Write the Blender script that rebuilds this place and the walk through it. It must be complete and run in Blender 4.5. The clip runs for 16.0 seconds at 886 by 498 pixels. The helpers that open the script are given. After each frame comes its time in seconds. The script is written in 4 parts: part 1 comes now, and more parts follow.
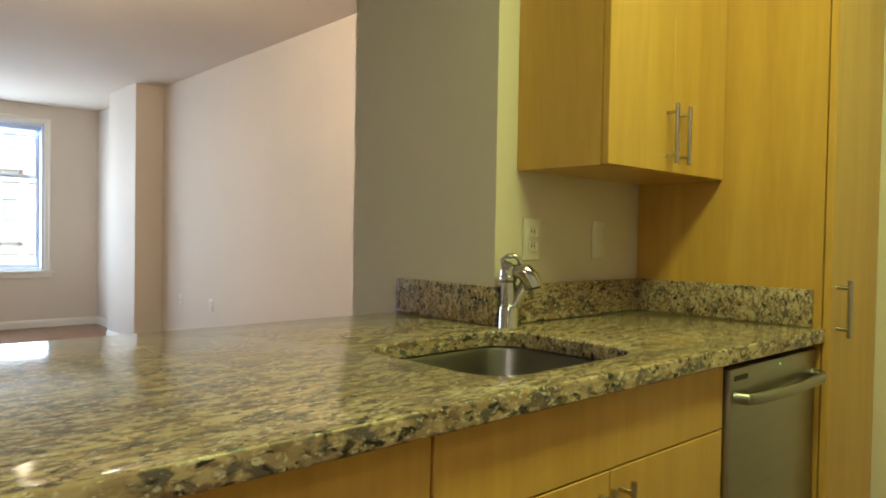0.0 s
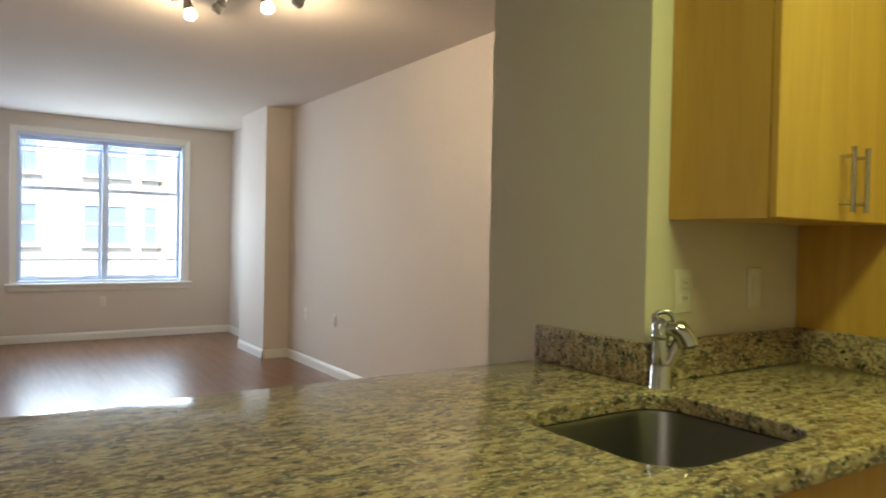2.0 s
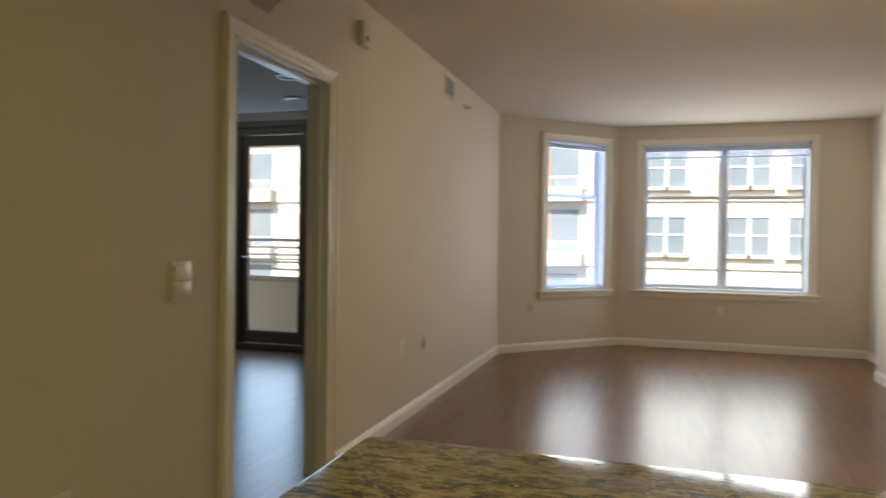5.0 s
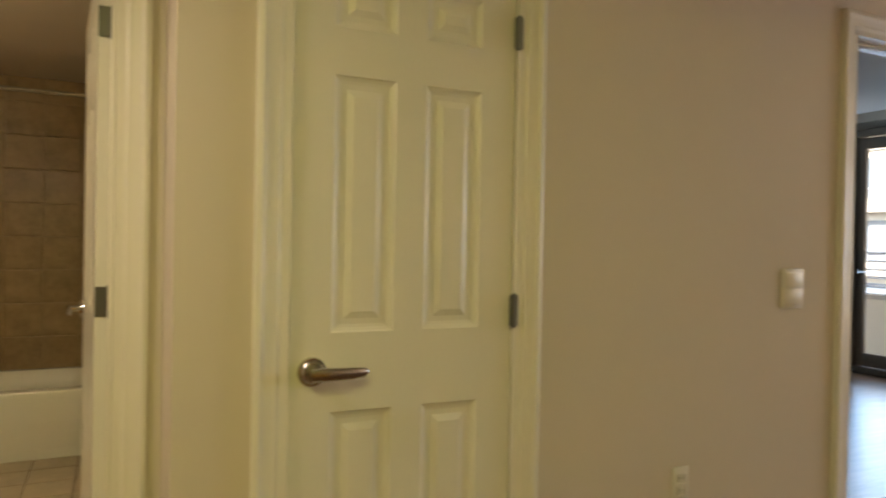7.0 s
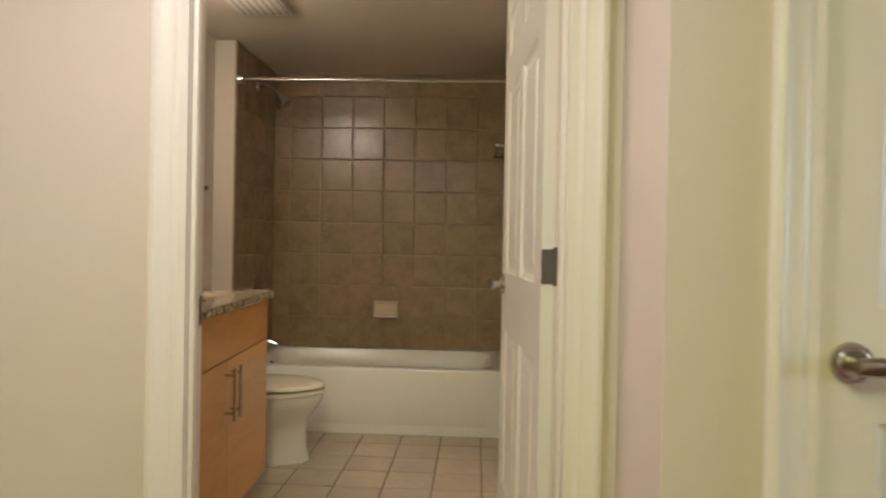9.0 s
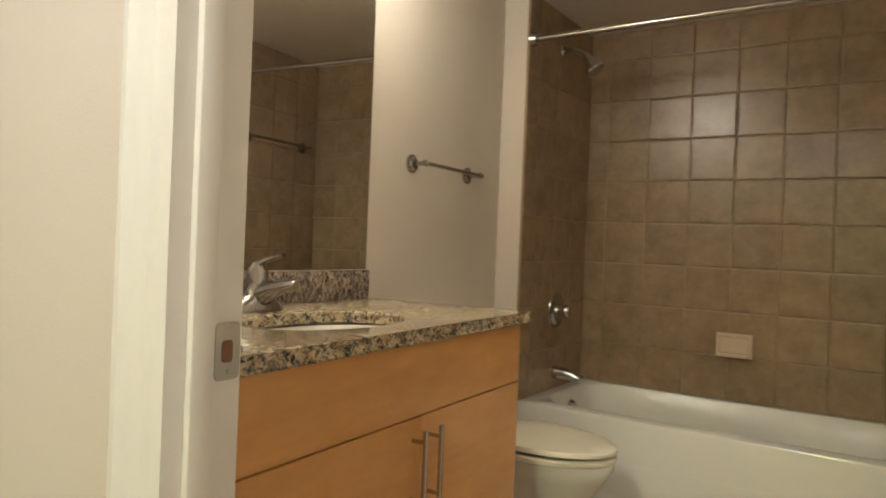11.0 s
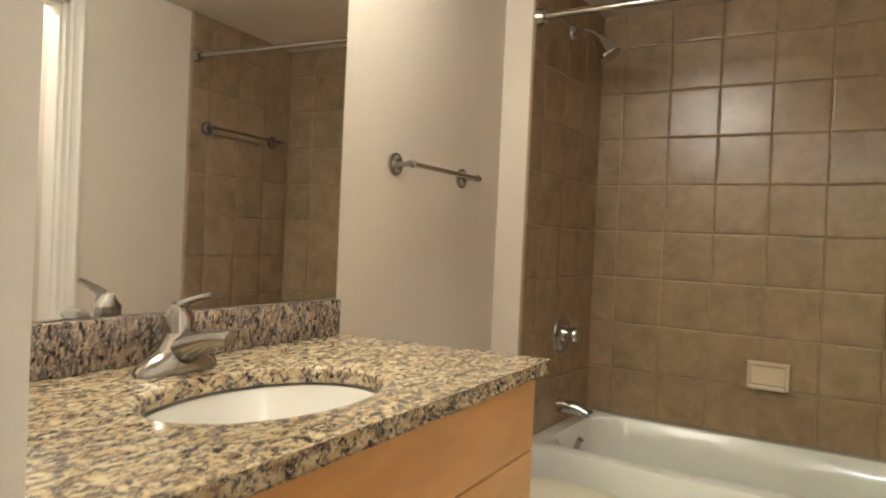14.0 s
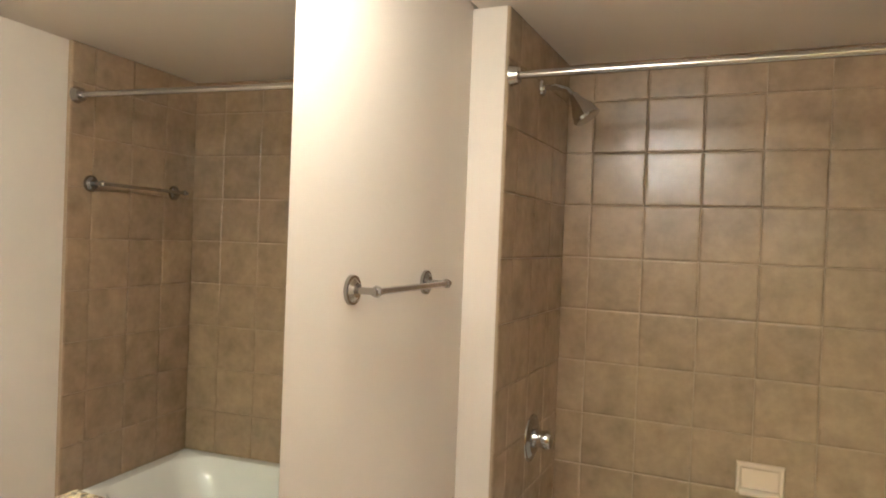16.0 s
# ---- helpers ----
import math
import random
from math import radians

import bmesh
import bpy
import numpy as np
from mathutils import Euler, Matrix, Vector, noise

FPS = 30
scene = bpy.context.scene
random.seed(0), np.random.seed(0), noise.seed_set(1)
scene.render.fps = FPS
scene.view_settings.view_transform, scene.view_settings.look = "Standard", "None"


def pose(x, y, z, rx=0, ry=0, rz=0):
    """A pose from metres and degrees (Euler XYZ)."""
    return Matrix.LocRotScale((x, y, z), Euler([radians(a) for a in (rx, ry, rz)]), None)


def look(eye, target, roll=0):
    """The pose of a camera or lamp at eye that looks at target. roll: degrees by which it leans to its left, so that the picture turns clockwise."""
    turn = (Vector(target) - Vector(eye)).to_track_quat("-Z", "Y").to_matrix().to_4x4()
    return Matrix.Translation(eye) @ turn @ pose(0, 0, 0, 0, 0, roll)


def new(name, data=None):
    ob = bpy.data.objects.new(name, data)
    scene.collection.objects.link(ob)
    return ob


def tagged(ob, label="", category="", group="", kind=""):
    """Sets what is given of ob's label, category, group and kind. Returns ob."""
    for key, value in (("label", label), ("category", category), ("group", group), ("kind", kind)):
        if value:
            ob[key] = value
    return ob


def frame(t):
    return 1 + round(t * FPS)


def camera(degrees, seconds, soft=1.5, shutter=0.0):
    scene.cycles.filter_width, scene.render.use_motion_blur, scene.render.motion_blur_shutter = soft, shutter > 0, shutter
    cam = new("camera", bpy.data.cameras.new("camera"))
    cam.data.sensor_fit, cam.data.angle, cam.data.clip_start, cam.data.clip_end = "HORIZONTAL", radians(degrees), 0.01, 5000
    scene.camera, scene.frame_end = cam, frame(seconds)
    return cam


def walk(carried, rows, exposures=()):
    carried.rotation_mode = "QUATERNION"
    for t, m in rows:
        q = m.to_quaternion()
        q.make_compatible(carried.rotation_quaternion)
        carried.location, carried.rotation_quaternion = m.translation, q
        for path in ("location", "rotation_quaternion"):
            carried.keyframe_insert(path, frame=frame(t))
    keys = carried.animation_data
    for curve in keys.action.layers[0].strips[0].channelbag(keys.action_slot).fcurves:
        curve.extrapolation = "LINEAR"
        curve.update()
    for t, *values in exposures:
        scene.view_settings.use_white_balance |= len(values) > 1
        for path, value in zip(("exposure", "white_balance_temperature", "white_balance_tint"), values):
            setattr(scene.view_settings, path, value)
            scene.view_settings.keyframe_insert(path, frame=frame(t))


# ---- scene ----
cam = camera(65.9, 16.0, 1.8, 0.4)
PATH = [
    (0, (-1.3, -1.21, 1.165), (0.063, 0.253, 1.122), 1.0),
    (0.5, (-1.302, -1.203, 1.204), (0.027, 0.29, 1.166), 1.1),
    (1, (-1.306, -1.195, 1.235), (-0.016, 0.333, 1.2), 1.2),
    (1.5, (-1.333, -1.174, 1.258), (-0.108, 0.407, 1.227), 1.3),
    (2, (-1.345, -1.12, 1.281), (-0.23, 0.54, 1.247), 1.2),
    (2.5, (-1.355, -1.011, 1.298), (-0.382, 0.736, 1.26), 1.3),
    (3, (-1.329, -0.894, 1.303), (-0.549, 0.946, 1.262), 1.2),
    (3.2, (-1.315, -0.859, 1.294), (-0.643, 1.024, 1.256), 1.2),
    (5.3, (-0.874, -0.558, 1.224), (-1.723, 1.253, 1.204), 0.5),
    (5.5, (-0.854, -0.546, 1.216), (-1.883, 1.169, 1.202), 0.3),
    (6, (-0.842, -0.583, 1.212), (-2.244, 0.843, 1.194), 0.8),
    (6.5, (-0.851, -0.652, 1.223), (-2.51, 0.465, 1.203), 1.1),
    (7, (-0.857, -0.717, 1.207), (-2.664, 0.14, 1.189), 1.1),
    (7.5, (-0.881, -0.79, 1.184), (-2.804, -0.242, 1.182), 1.2),
    (8, (-0.946, -0.863, 1.164), (-2.928, -0.598, 1.155), 1.2),
    (8.5, (-1.088, -0.925, 1.128), (-3.087, -0.855, 1.112), 1.3),
    (9, (-1.298, -0.938, 1.076), (-3.295, -1.036, 1.058), 1.1),
    (9.5, (-1.592, -0.903, 1.051), (-3.548, -1.321, 1.027), 1.1),
    (10, (-1.907, -0.89, 1.031), (-3.778, -1.597, 1.004), 0.9),
    (10.2, (-2.031, -0.909, 1.029), (-3.87, -1.696, 1.011), 1.3),
    (12.3, (-2.549, -0.894, 1.077), (-3.983, -2.289, 1.044), 2.1),
    (12.5, (-2.572, -0.902, 1.067), (-4.012, -2.289, 1.036), 2.2),
    (13, (-2.632, -0.933, 1.068), (-4.128, -2.262, 1.039), 2.3),
    (13.5, (-2.689, -1.025, 1.081), (-4.278, -2.239, 1.052), 2.5),
    (14, (-2.738, -1.182, 1.117), (-4.428, -2.253, 1.094), 2.6),
    (14.5, (-2.81, -1.303, 1.175), (-4.579, -2.236, 1.154), 2.5),
    (15, (-2.93, -1.392, 1.289), (-4.728, -2.267, 1.268), 2.3),
    (15.5, (-3.006, -1.472, 1.37), (-4.815, -2.323, 1.347), 2.2),
    (16, (-3.064, -1.576, 1.45), (-4.882, -2.409, 1.427), 2.2),
]
EXPOSE = [(0, 1.8, 5950, 6), (1.5, 1.65, 5950, 6), (2.5, 1.35, 5950, 6), (3.2, 1.2, 6000, 6), (5.3, 0.95, 7900, 10), (5.6, 1.05, 8300, 11), (6, 1.3, 8200, 10), (6.5, 1.4, 8200, 12), (7.1, 1.85, 7000, 13), (7.5, 2.1, 6400, 15), (8, 2.25, 5800, 20), (9.5, 2.32, 5480, 22), (10.2, 2.4, 5400, 17), (12.5, 2.95, 5200, 14), (14, 3.1, 5100, 15), (15, 3.42, 5000, 17), (16, 3.58, 4950, 17)]
walk(cam, [(t, look(eye, target, roll)) for t, eye, target, roll in PATH], EXPOSE)

# ---- world, sun, large lights ----
world = bpy.data.worlds.new("world")
scene.world = world
world.use_nodes = True
wn = world.node_tree
sky = wn.nodes.new("ShaderNodeTexSky")
sky.sky_type = "NISHITA"
sky.sun_disc = False
sky.sun_elevation, sky.sun_rotation = radians(48), radians(200)
wn.links.new(sky.outputs["Color"], wn.nodes["Background"].inputs["Color"])
wn.nodes["Background"].inputs["Strength"].default_value = 0.15


def lamp(name, kind, energy, color, m, size=0.1, size_y=None, angle=None):
    d = bpy.data.lights.new(name, kind)
    d.energy, d.color = energy, color
    if kind == "AREA":
        d.shape, d.size, d.size_y = "RECTANGLE", size, size_y or size
    elif kind == "SUN":
        d.angle = angle
    else:
        d.shadow_soft_size = size
    ob = new(name, d)
    ob.matrix_world = m
    return ob


SUN = Vector((-0.35, -0.75, 0.85))
lamp("sun", "SUN", 5.0, (1.0, 0.95, 0.88), look(SUN * 30, (0, 0, 0)), angle=radians(0.5))
DAY = (0.78, 0.89, 1.0)
# daylight that falls through the real openings
lamp("window_daylight", "AREA", 19.5, DAY, look((-0.165, 7.865, 1.5), (-0.165, 2.5, 1.5)), 1.7, 1.62)
lamp("bay_daylight", "AREA", 10, DAY, look((-1.828, 7.411, 1.5), (-1.127, 6.698, 1.5)), 0.76, 1.62)
lamp("bedroom_daylight", "AREA", 9, (0.36, 0.62, 1.0), look((-4.86, 5.875, 1.30), (-4.86, 0, 1.30)), 0.68, 2.1)
# lamps on the ceilings
WARM = (1.0, 0.74, 0.45)
KITCH = (0.93, 1.0, 0.31)
lamp("kitchen_ceiling_lamp", "AREA", 8.5, KITCH, look((-0.15, -1.05, 2.50), (-0.15, -1.04, 0)), 1.1, 0.25)
for x in (-3.30, -3.66, -4.02):
    lamp("vanity_lamp", "POINT", 0.82, (1.0, 0.90, 0.56), Matrix.Translation((x, -2.08, 2.06)), 0.05)
lamp("linen_closet_lamp", "POINT", 2.5, (1.0, 0.86, 0.58), Matrix.Translation((-3.95, -0.32, 2.25)), 0.06)
# fill lamp added to brighten the hall; no source is seen there
lamp("hall_fill_lamp", "AREA", 2.9, (1.0, 0.85, 0.72), look((-2.10, -1.45, 2.10), (-2.10, -1.44, 0)), 0.25, 0.25)


# ---- materials ----
def nodes_of(name):
    m = bpy.data.materials.new(name)
    m.use_nodes = True
    return m, m.node_tree, m.node_tree.nodes["Principled BSDF"]


def surf(name, color, rough=0.5, metal=0.0, vary=0.06, scale=3.0, fine=60.0, bump=0.05, stretch=(1, 1, 1), spread=0.0, coat=0.0):
    """A surface with broad and fine variation of tone, and a fine relief."""
    m, t, b = nodes_of(name)
    n = t.nodes.new
    co = n("ShaderNodeTexCoord")
    mp = n("ShaderNodeMapping")
    mp.inputs["Scale"].default_value = stretch
    t.links.new(co.outputs["Object"], mp.inputs["Vector"])
    info = n("ShaderNodeObjectInfo")
    add = n("ShaderNodeVectorMath")
    t.links.new(mp.outputs["Vector"], add.inputs[0])
    rs = n("ShaderNodeMath")
    rs.operation = "MULTIPLY"
    rs.inputs[1].default_value = 17.0
    t.links.new(info.outputs["Random"], rs.inputs[0])
    t.links.new(rs.outputs[0], add.inputs[1])
    a, c = n("ShaderNodeTexNoise"), n("ShaderNodeTexNoise")
    a.inputs["Scale"].default_value, c.inputs["Scale"].default_value = scale, fine
    a.inputs["Detail"].default_value = c.inputs["Detail"].default_value = 4
    for x in (a, c):
        t.links.new(add.outputs[0], x.inputs["Vector"])
    mix = n("ShaderNodeMath")
    mix.operation = "MULTIPLY_ADD"
    mix.inputs[1].default_value = 0.5
    t.links.new(c.outputs["Fac"], mix.inputs[0])
    t.links.new(a.outputs["Fac"], mix.inputs[2])
    tot = mix.outputs[0]
    if spread:
        sp = n("ShaderNodeMath")
        sp.operation = "MULTIPLY_ADD"
        sp.inputs[1].default_value = spread
        t.links.new(info.outputs["Random"], sp.inputs[0])
        t.links.new(tot, sp.inputs[2])
        tot = sp.outputs[0]
    rm = n("ShaderNodeMapRange")
    rm.inputs["From Min"].default_value, rm.inputs["From Max"].default_value = 0.4, 1.1 + spread
    rm.inputs["To Min"].default_value, rm.inputs["To Max"].default_value = 1 - vary, 1 + vary
    t.links.new(tot, rm.inputs["Value"])
    mul = n("ShaderNodeVectorMath")
    mul.operation = "SCALE"
    mul.inputs[0].default_value = color
    t.links.new(rm.outputs[0], mul.inputs["Scale"])
    t.links.new(mul.outputs[0], b.inputs["Base Color"])
    b.inputs["Roughness"].default_value, b.inputs["Metallic"].default_value = rough, metal
    b.inputs["Coat Weight"].default_value = coat
    if bump:
        bp = n("ShaderNodeBump")
        bp.inputs["Strength"].default_value, bp.inputs["Distance"].default_value = bump, 0.004
        t.links.new(c.outputs["Fac"], bp.inputs["Height"])
        t.links.new(bp.outputs[0], b.inputs["Normal"])
    return m


def granite(name, light, mid, size=1.0, flecks=((0.24, 0.16, 0.09), (0.125, 0.11, 0.10)), dark=0.0, stretch=(0.55, 1.5, 1.0)):
    """Polished granite: pale ground, tan and brown patches, black flecks."""
    m, t, b = nodes_of(name)
    n = t.nodes.new
    co = n("ShaderNodeTexCoord")
    mp = n("ShaderNodeMapping")
    mp.inputs["Rotation"].default_value = (0.3, 0.2, 0.5)
    mp.inputs["Scale"].default_value = stretch
    t.links.new(co.outputs["Object"], mp.inputs["Vector"])
    col = None
    layers = [(26, 0.0, light, light), (22, 0.49, mid, None), (48, 0.53 - dark, flecks[0], None), (44, 0.555 - dark, flecks[1], None), (62, 0.575 - dark, (0.030, 0.026, 0.026), None), (130, 0.59, (0.60, 0.53, 0.40), None)]
    for k, (sc, cut, c, _) in enumerate(layers):
        if k == 0:
            col = n("ShaderNodeRGB")
            col.outputs[0].default_value = (*c, 1)
            out = col.outputs[0]
            continue
        no = n("ShaderNodeTexNoise")
        no.noise_dimensions = "4D"
        no.inputs["W"].default_value = k * 3.7
        no.inputs["Scale"].default_value, no.inputs["Detail"].default_value = sc * size, 5
        no.inputs["Distortion"].default_value = 0.6
        t.links.new(mp.outputs["Vector"], no.inputs["Vector"])
        r = n("ShaderNodeMapRange")
        r.inputs["From Min"].default_value, r.inputs["From Max"].default_value = cut - 0.03, cut + 0.06
        t.links.new(no.outputs["Fac"], r.inputs["Value"])
        mx = n("ShaderNodeMix")
        mx.data_type = "RGBA"
        t.links.new(r.outputs[0], mx.inputs["Factor"])
        t.links.new(out, mx.inputs["A"])
        mx.inputs["B"].default_value = (*c, 1)
        out = mx.outputs["Result"]
    t.links.new(out, b.inputs["Base Color"])
    b.inputs["Roughness"].default_value = 0.09
    return m


def wood(name, color, dark, rough, grain, coat=0.0, axis=(1, 1, 1), plank=None):
    """Wood with long streaks; plank = (width, length) adds boards with fine joints, laid along y."""
    m, t, b = nodes_of(name)
    n = t.nodes.new
    co = n("ShaderNodeTexCoord")
    info = n("ShaderNodeObjectInfo")
    rs = n("ShaderNodeVectorMath")
    rs.operation = "MULTIPLY_ADD"
    rs.inputs[0].default_value = (3, 5, 7)
    t.links.new(info.outputs["Random"], rs.inputs[1])
    t.links.new(co.outputs["Object"], rs.inputs[2])
    mp = n("ShaderNodeMapping")
    mp.inputs["Scale"].default_value = axis
    t.links.new(rs.outputs[0], mp.inputs["Vector"])
    a, c = n("ShaderNodeTexNoise"), n("ShaderNodeTexNoise")
    a.inputs["Scale"].default_value, c.inputs["Scale"].default_value = grain, grain * 6
    a.inputs["Detail"].default_value, c.inputs["Detail"].default_value = 6, 4
    a.inputs["Distortion"].default_value = 0.8
    for x in (a, c):
        t.links.new(mp.outputs["Vector"], x.inputs["Vector"])
    s = n("ShaderNodeMath")
    s.operation = "MULTIPLY_ADD"
    s.inputs[1].default_value = 0.4
    t.links.new(c.outputs["Fac"], s.inputs[0])
    t.links.new(a.outputs["Fac"], s.inputs[2])
    out = s.outputs[0]
    if plank:
        br = n("ShaderNodeTexBrick")
        br.offset, br.squash = 0.37, 1.0
        br.inputs["Color1"].default_value, br.inputs["Color2"].default_value, br.inputs["Mortar"].default_value = (0.38, 0.38, 0.38, 1), (0.62, 0.62, 0.62, 1), (0, 0, 0, 1)
        br.inputs["Scale"].default_value, br.inputs["Brick Width"].default_value, br.inputs["Row Height"].default_value = 1.0, plank[1], plank[0]
        br.inputs["Mortar Size"].default_value = 0.0012
        tm = n("ShaderNodeMapping")
        tm.inputs["Rotation"].default_value = (0, 0, radians(90))
        t.links.new(co.outputs["Object"], tm.inputs["Vector"])
        t.links.new(tm.outputs["Vector"], br.inputs["Vector"])
        s2 = n("ShaderNodeMath")
        s2.operation = "MULTIPLY_ADD"
        s2.inputs[1].default_value = 0.45
        t.links.new(br.outputs["Color"], s2.inputs[0])
        t.links.new(out, s2.inputs[2])
        s3 = n("ShaderNodeMath")
        s3.operation = "SUBTRACT"
        s3.inputs[1].default_value = 0.22
        t.links.new(s2.outputs[0], s3.inputs[0])
        out = s3.outputs[0]
    rm = n("ShaderNodeMapRange")
    rm.inputs["From Min"].default_value, rm.inputs["From Max"].default_value = 0.45, 0.95
    t.links.new(out, rm.inputs["Value"])
    mx = n("ShaderNodeMix")
    mx.data_type = "RGBA"
    mx.inputs["A"].default_value, mx.inputs["B"].default_value = (*dark, 1), (*color, 1)
    t.links.new(rm.outputs[0], mx.inputs["Factor"])
    t.links.new(mx.outputs["Result"], b.inputs["Base Color"])
    b.inputs["Roughness"].default_value, b.inputs["Coat Weight"].default_value = rough, coat
    b.inputs["Coat Roughness"].default_value = 0.2
    bp = n("ShaderNodeBump")
    bp.inputs["Strength"].default_value, bp.inputs["Distance"].default_value = 0.06, 0.002
    t.links.new(out, bp.inputs["Height"])
    t.links.new(bp.outputs[0], b.inputs["Normal"])
    return m


def glass(name):
    m, t, b = nodes_of(name)
    b.inputs["Transmission Weight"].default_value, b.inputs["Roughness"].default_value, b.inputs["IOR"].default_value = 1.0, 0.0, 1.02
    b.inputs["Base Color"].default_value = (0.97, 0.98, 1, 1)
    return m


def glow(name, color, power):
    m, t, b = nodes_of(name)
    b.inputs["Emission Color"].default_value, b.inputs["Emission Strength"].default_value = (*color, 1), power
    return m


PAINT = surf("wall_paint", (0.67, 0.595, 0.51), 0.75, vary=0.03, scale=1.2, fine=180, bump=0.10)
CEIL = surf("ceiling_paint", (0.66, 0.58, 0.49), 0.9, vary=0.03, scale=1.5, fine=120, bump=0.25)
WHITE = surf("white_trim_paint", (0.80, 0.76, 0.68), 0.38, vary=0.025, scale=2, fine=90, bump=0.03)
DOORP = surf("white_door_paint", (0.78, 0.75, 0.68), 0.33, vary=0.03, scale=2, fine=160, bump=0.06)
VINYL = surf("white_window_vinyl", (0.66, 0.72, 0.82), 0.4, vary=0.02, bump=0.02)
BRONZE = surf("taupe_aluminium_frame", (0.20, 0.165, 0.13), 0.45, 0.4, vary=0.05, bump=0.02)
MAPLE = wood("maple_veneer", (0.62, 0.375, 0.085), (0.50, 0.28, 0.055), 0.38, 2.2, 0.15, (5, 5, 0.5))
BMAPLE = wood("honey_maple_veneer", (0.68, 0.365, 0.105), (0.56, 0.27, 0.066), 0.36, 2.2, 0.2, (1.0, 5, 4))
FLOORW = wood("dark_laminate_floor", (0.250, 0.118, 0.056), (0.108, 0.048, 0.022), 0.33, 3.0, 0.2, (7, 0.7, 1), (0.125, 1.25))
GRAN = granite("tan_granite", (0.47, 0.36, 0.225), (0.33, 0.235, 0.145), 1.15, ((0.20, 0.135, 0.09), (0.13, 0.11, 0.10)), 0.0)
GRAN2 = granite("cream_granite", (0.66, 0.54, 0.33), (0.50, 0.38, 0.20), 1.55, ((0.27, 0.195, 0.12), (0.13, 0.11, 0.10)), 0.010, (0.75, 1.25, 1.0))
# darker, greyer mix of the cream granite, for the vanity backsplash
GRAN3 = granite("darker_cream_granite", (0.50, 0.40, 0.29), (0.39, 0.30, 0.22), 1.6, ((0.27, 0.21, 0.18), (0.14, 0.125, 0.13)), 0.035, (1.3, 1.0, 0.6))
STEEL = surf("brushed_stainless_steel", (0.36, 0.35, 0.33), 0.32, 1.0, vary=0.06, scale=2, fine=40, bump=0.03, stretch=(1, 1, 30))
SINKST = surf("satin_sink_steel", (0.20, 0.195, 0.18), 0.33, 1.0, vary=0.08, scale=2, fine=40, bump=0.03)
SATIN = surf("satin_nickel_plate", (0.43, 0.41, 0.385), 0.15, 1.0, vary=0.04, bump=0.0)
CHROME = surf("chrome", (0.62, 0.62, 0.62), 0.07, 1.0, vary=0.01, bump=0)
NICKEL = surf("brushed_nickel", (0.50, 0.47, 0.43), 0.24, 1.0, vary=0.04, fine=90, bump=0.02)
DKMETAL = surf("grey_metal", (0.16, 0.155, 0.15), 0.4, 0.8, vary=0.05, bump=0.02)
BLACK = surf("black_plastic", (0.015, 0.015, 0.016), 0.4, vary=0.05, bump=0.02)
FANSL = surf("shadow_grey_plastic", (0.45, 0.42, 0.37), 0.5, vary=0.03, bump=0.0)
PLAST = surf("white_plastic", (0.75, 0.71, 0.63), 0.35, vary=0.02, bump=0.01)
PORC = surf("white_porcelain", (0.76, 0.74, 0.69), 0.18, vary=0.015, bump=0.0, coat=0.4)
SOAP = surf("bone_ceramic", (0.66, 0.52, 0.38), 0.22, vary=0.03, bump=0.0, coat=0.3)
BISQ = surf("bone_plastic_seat", (0.79, 0.74, 0.60), 0.20, vary=0.02, bump=0.0, coat=0.3)
TILE = surf("taupe_ceramic_tile", (0.315, 0.222, 0.130), 0.27, vary=0.34, scale=9, fine=30, bump=0.05, spread=0.16)
TILEF = surf("beige_floor_tile", (0.46, 0.375, 0.275), 0.32, vary=0.28, scale=6, fine=40, bump=0.05, spread=0.3)
GROUT = surf("beige_grout", (0.36, 0.26, 0.16), 0.85, vary=0.08, scale=8, bump=0.2)
GROUTF = surf("brown_grout", (0.24, 0.18, 0.12), 0.85, vary=0.1, scale=8, bump=0.2)
GLASS = glass("window_glass")
MIRROR = surf("mirror_silver", (0.93, 0.94, 0.93), 0.0, 1.0, vary=0.0, bump=0)
SLAT = surf("pale_blind_slat", (0.52, 0.61, 0.82), 0.5, vary=0.02, bump=0.01)
STUCCO = surf("cream_stucco", (0.70, 0.66, 0.58), 0.9, vary=0.05, scale=1.0, fine=20, bump=0.15)
BRICKM = surf("tan_brick_face", (0.46, 0.34, 0.25), 0.9, vary=0.12, scale=1.4, fine=9, bump=0.2)
DKGLASS_SHADE = surf("curtained_glass_and_recess_shade", (0.21, 0.26, 0.31), 0.08, vary=0.15, scale=0.8, bump=0)
CONC = surf("concrete", (0.42, 0.40, 0.37), 0.85, vary=0.08, bump=0.15)
ASPH = surf("asphalt", (0.05, 0.05, 0.052), 0.9, vary=0.15, bump=0.2)
LATCH = surf("bare_wood_in_the_latch_hole", (0.20, 0.10, 0.05), 0.8, vary=0.2, bump=0.1)
BULB = glow("lit_bulb", (1.0, 0.82, 0.55), 8.0)
LED = glow("green_indicator", (0.1, 1.0, 0.2), 0.5)
DIFF = surf("frosted_diffuser", (0.8, 0.78, 0.72), 0.4, vary=0.02, bump=0)
RED = surf("red_dot_enamel", (0.65, 0.03, 0.02), 0.3, vary=0.02, bump=0)


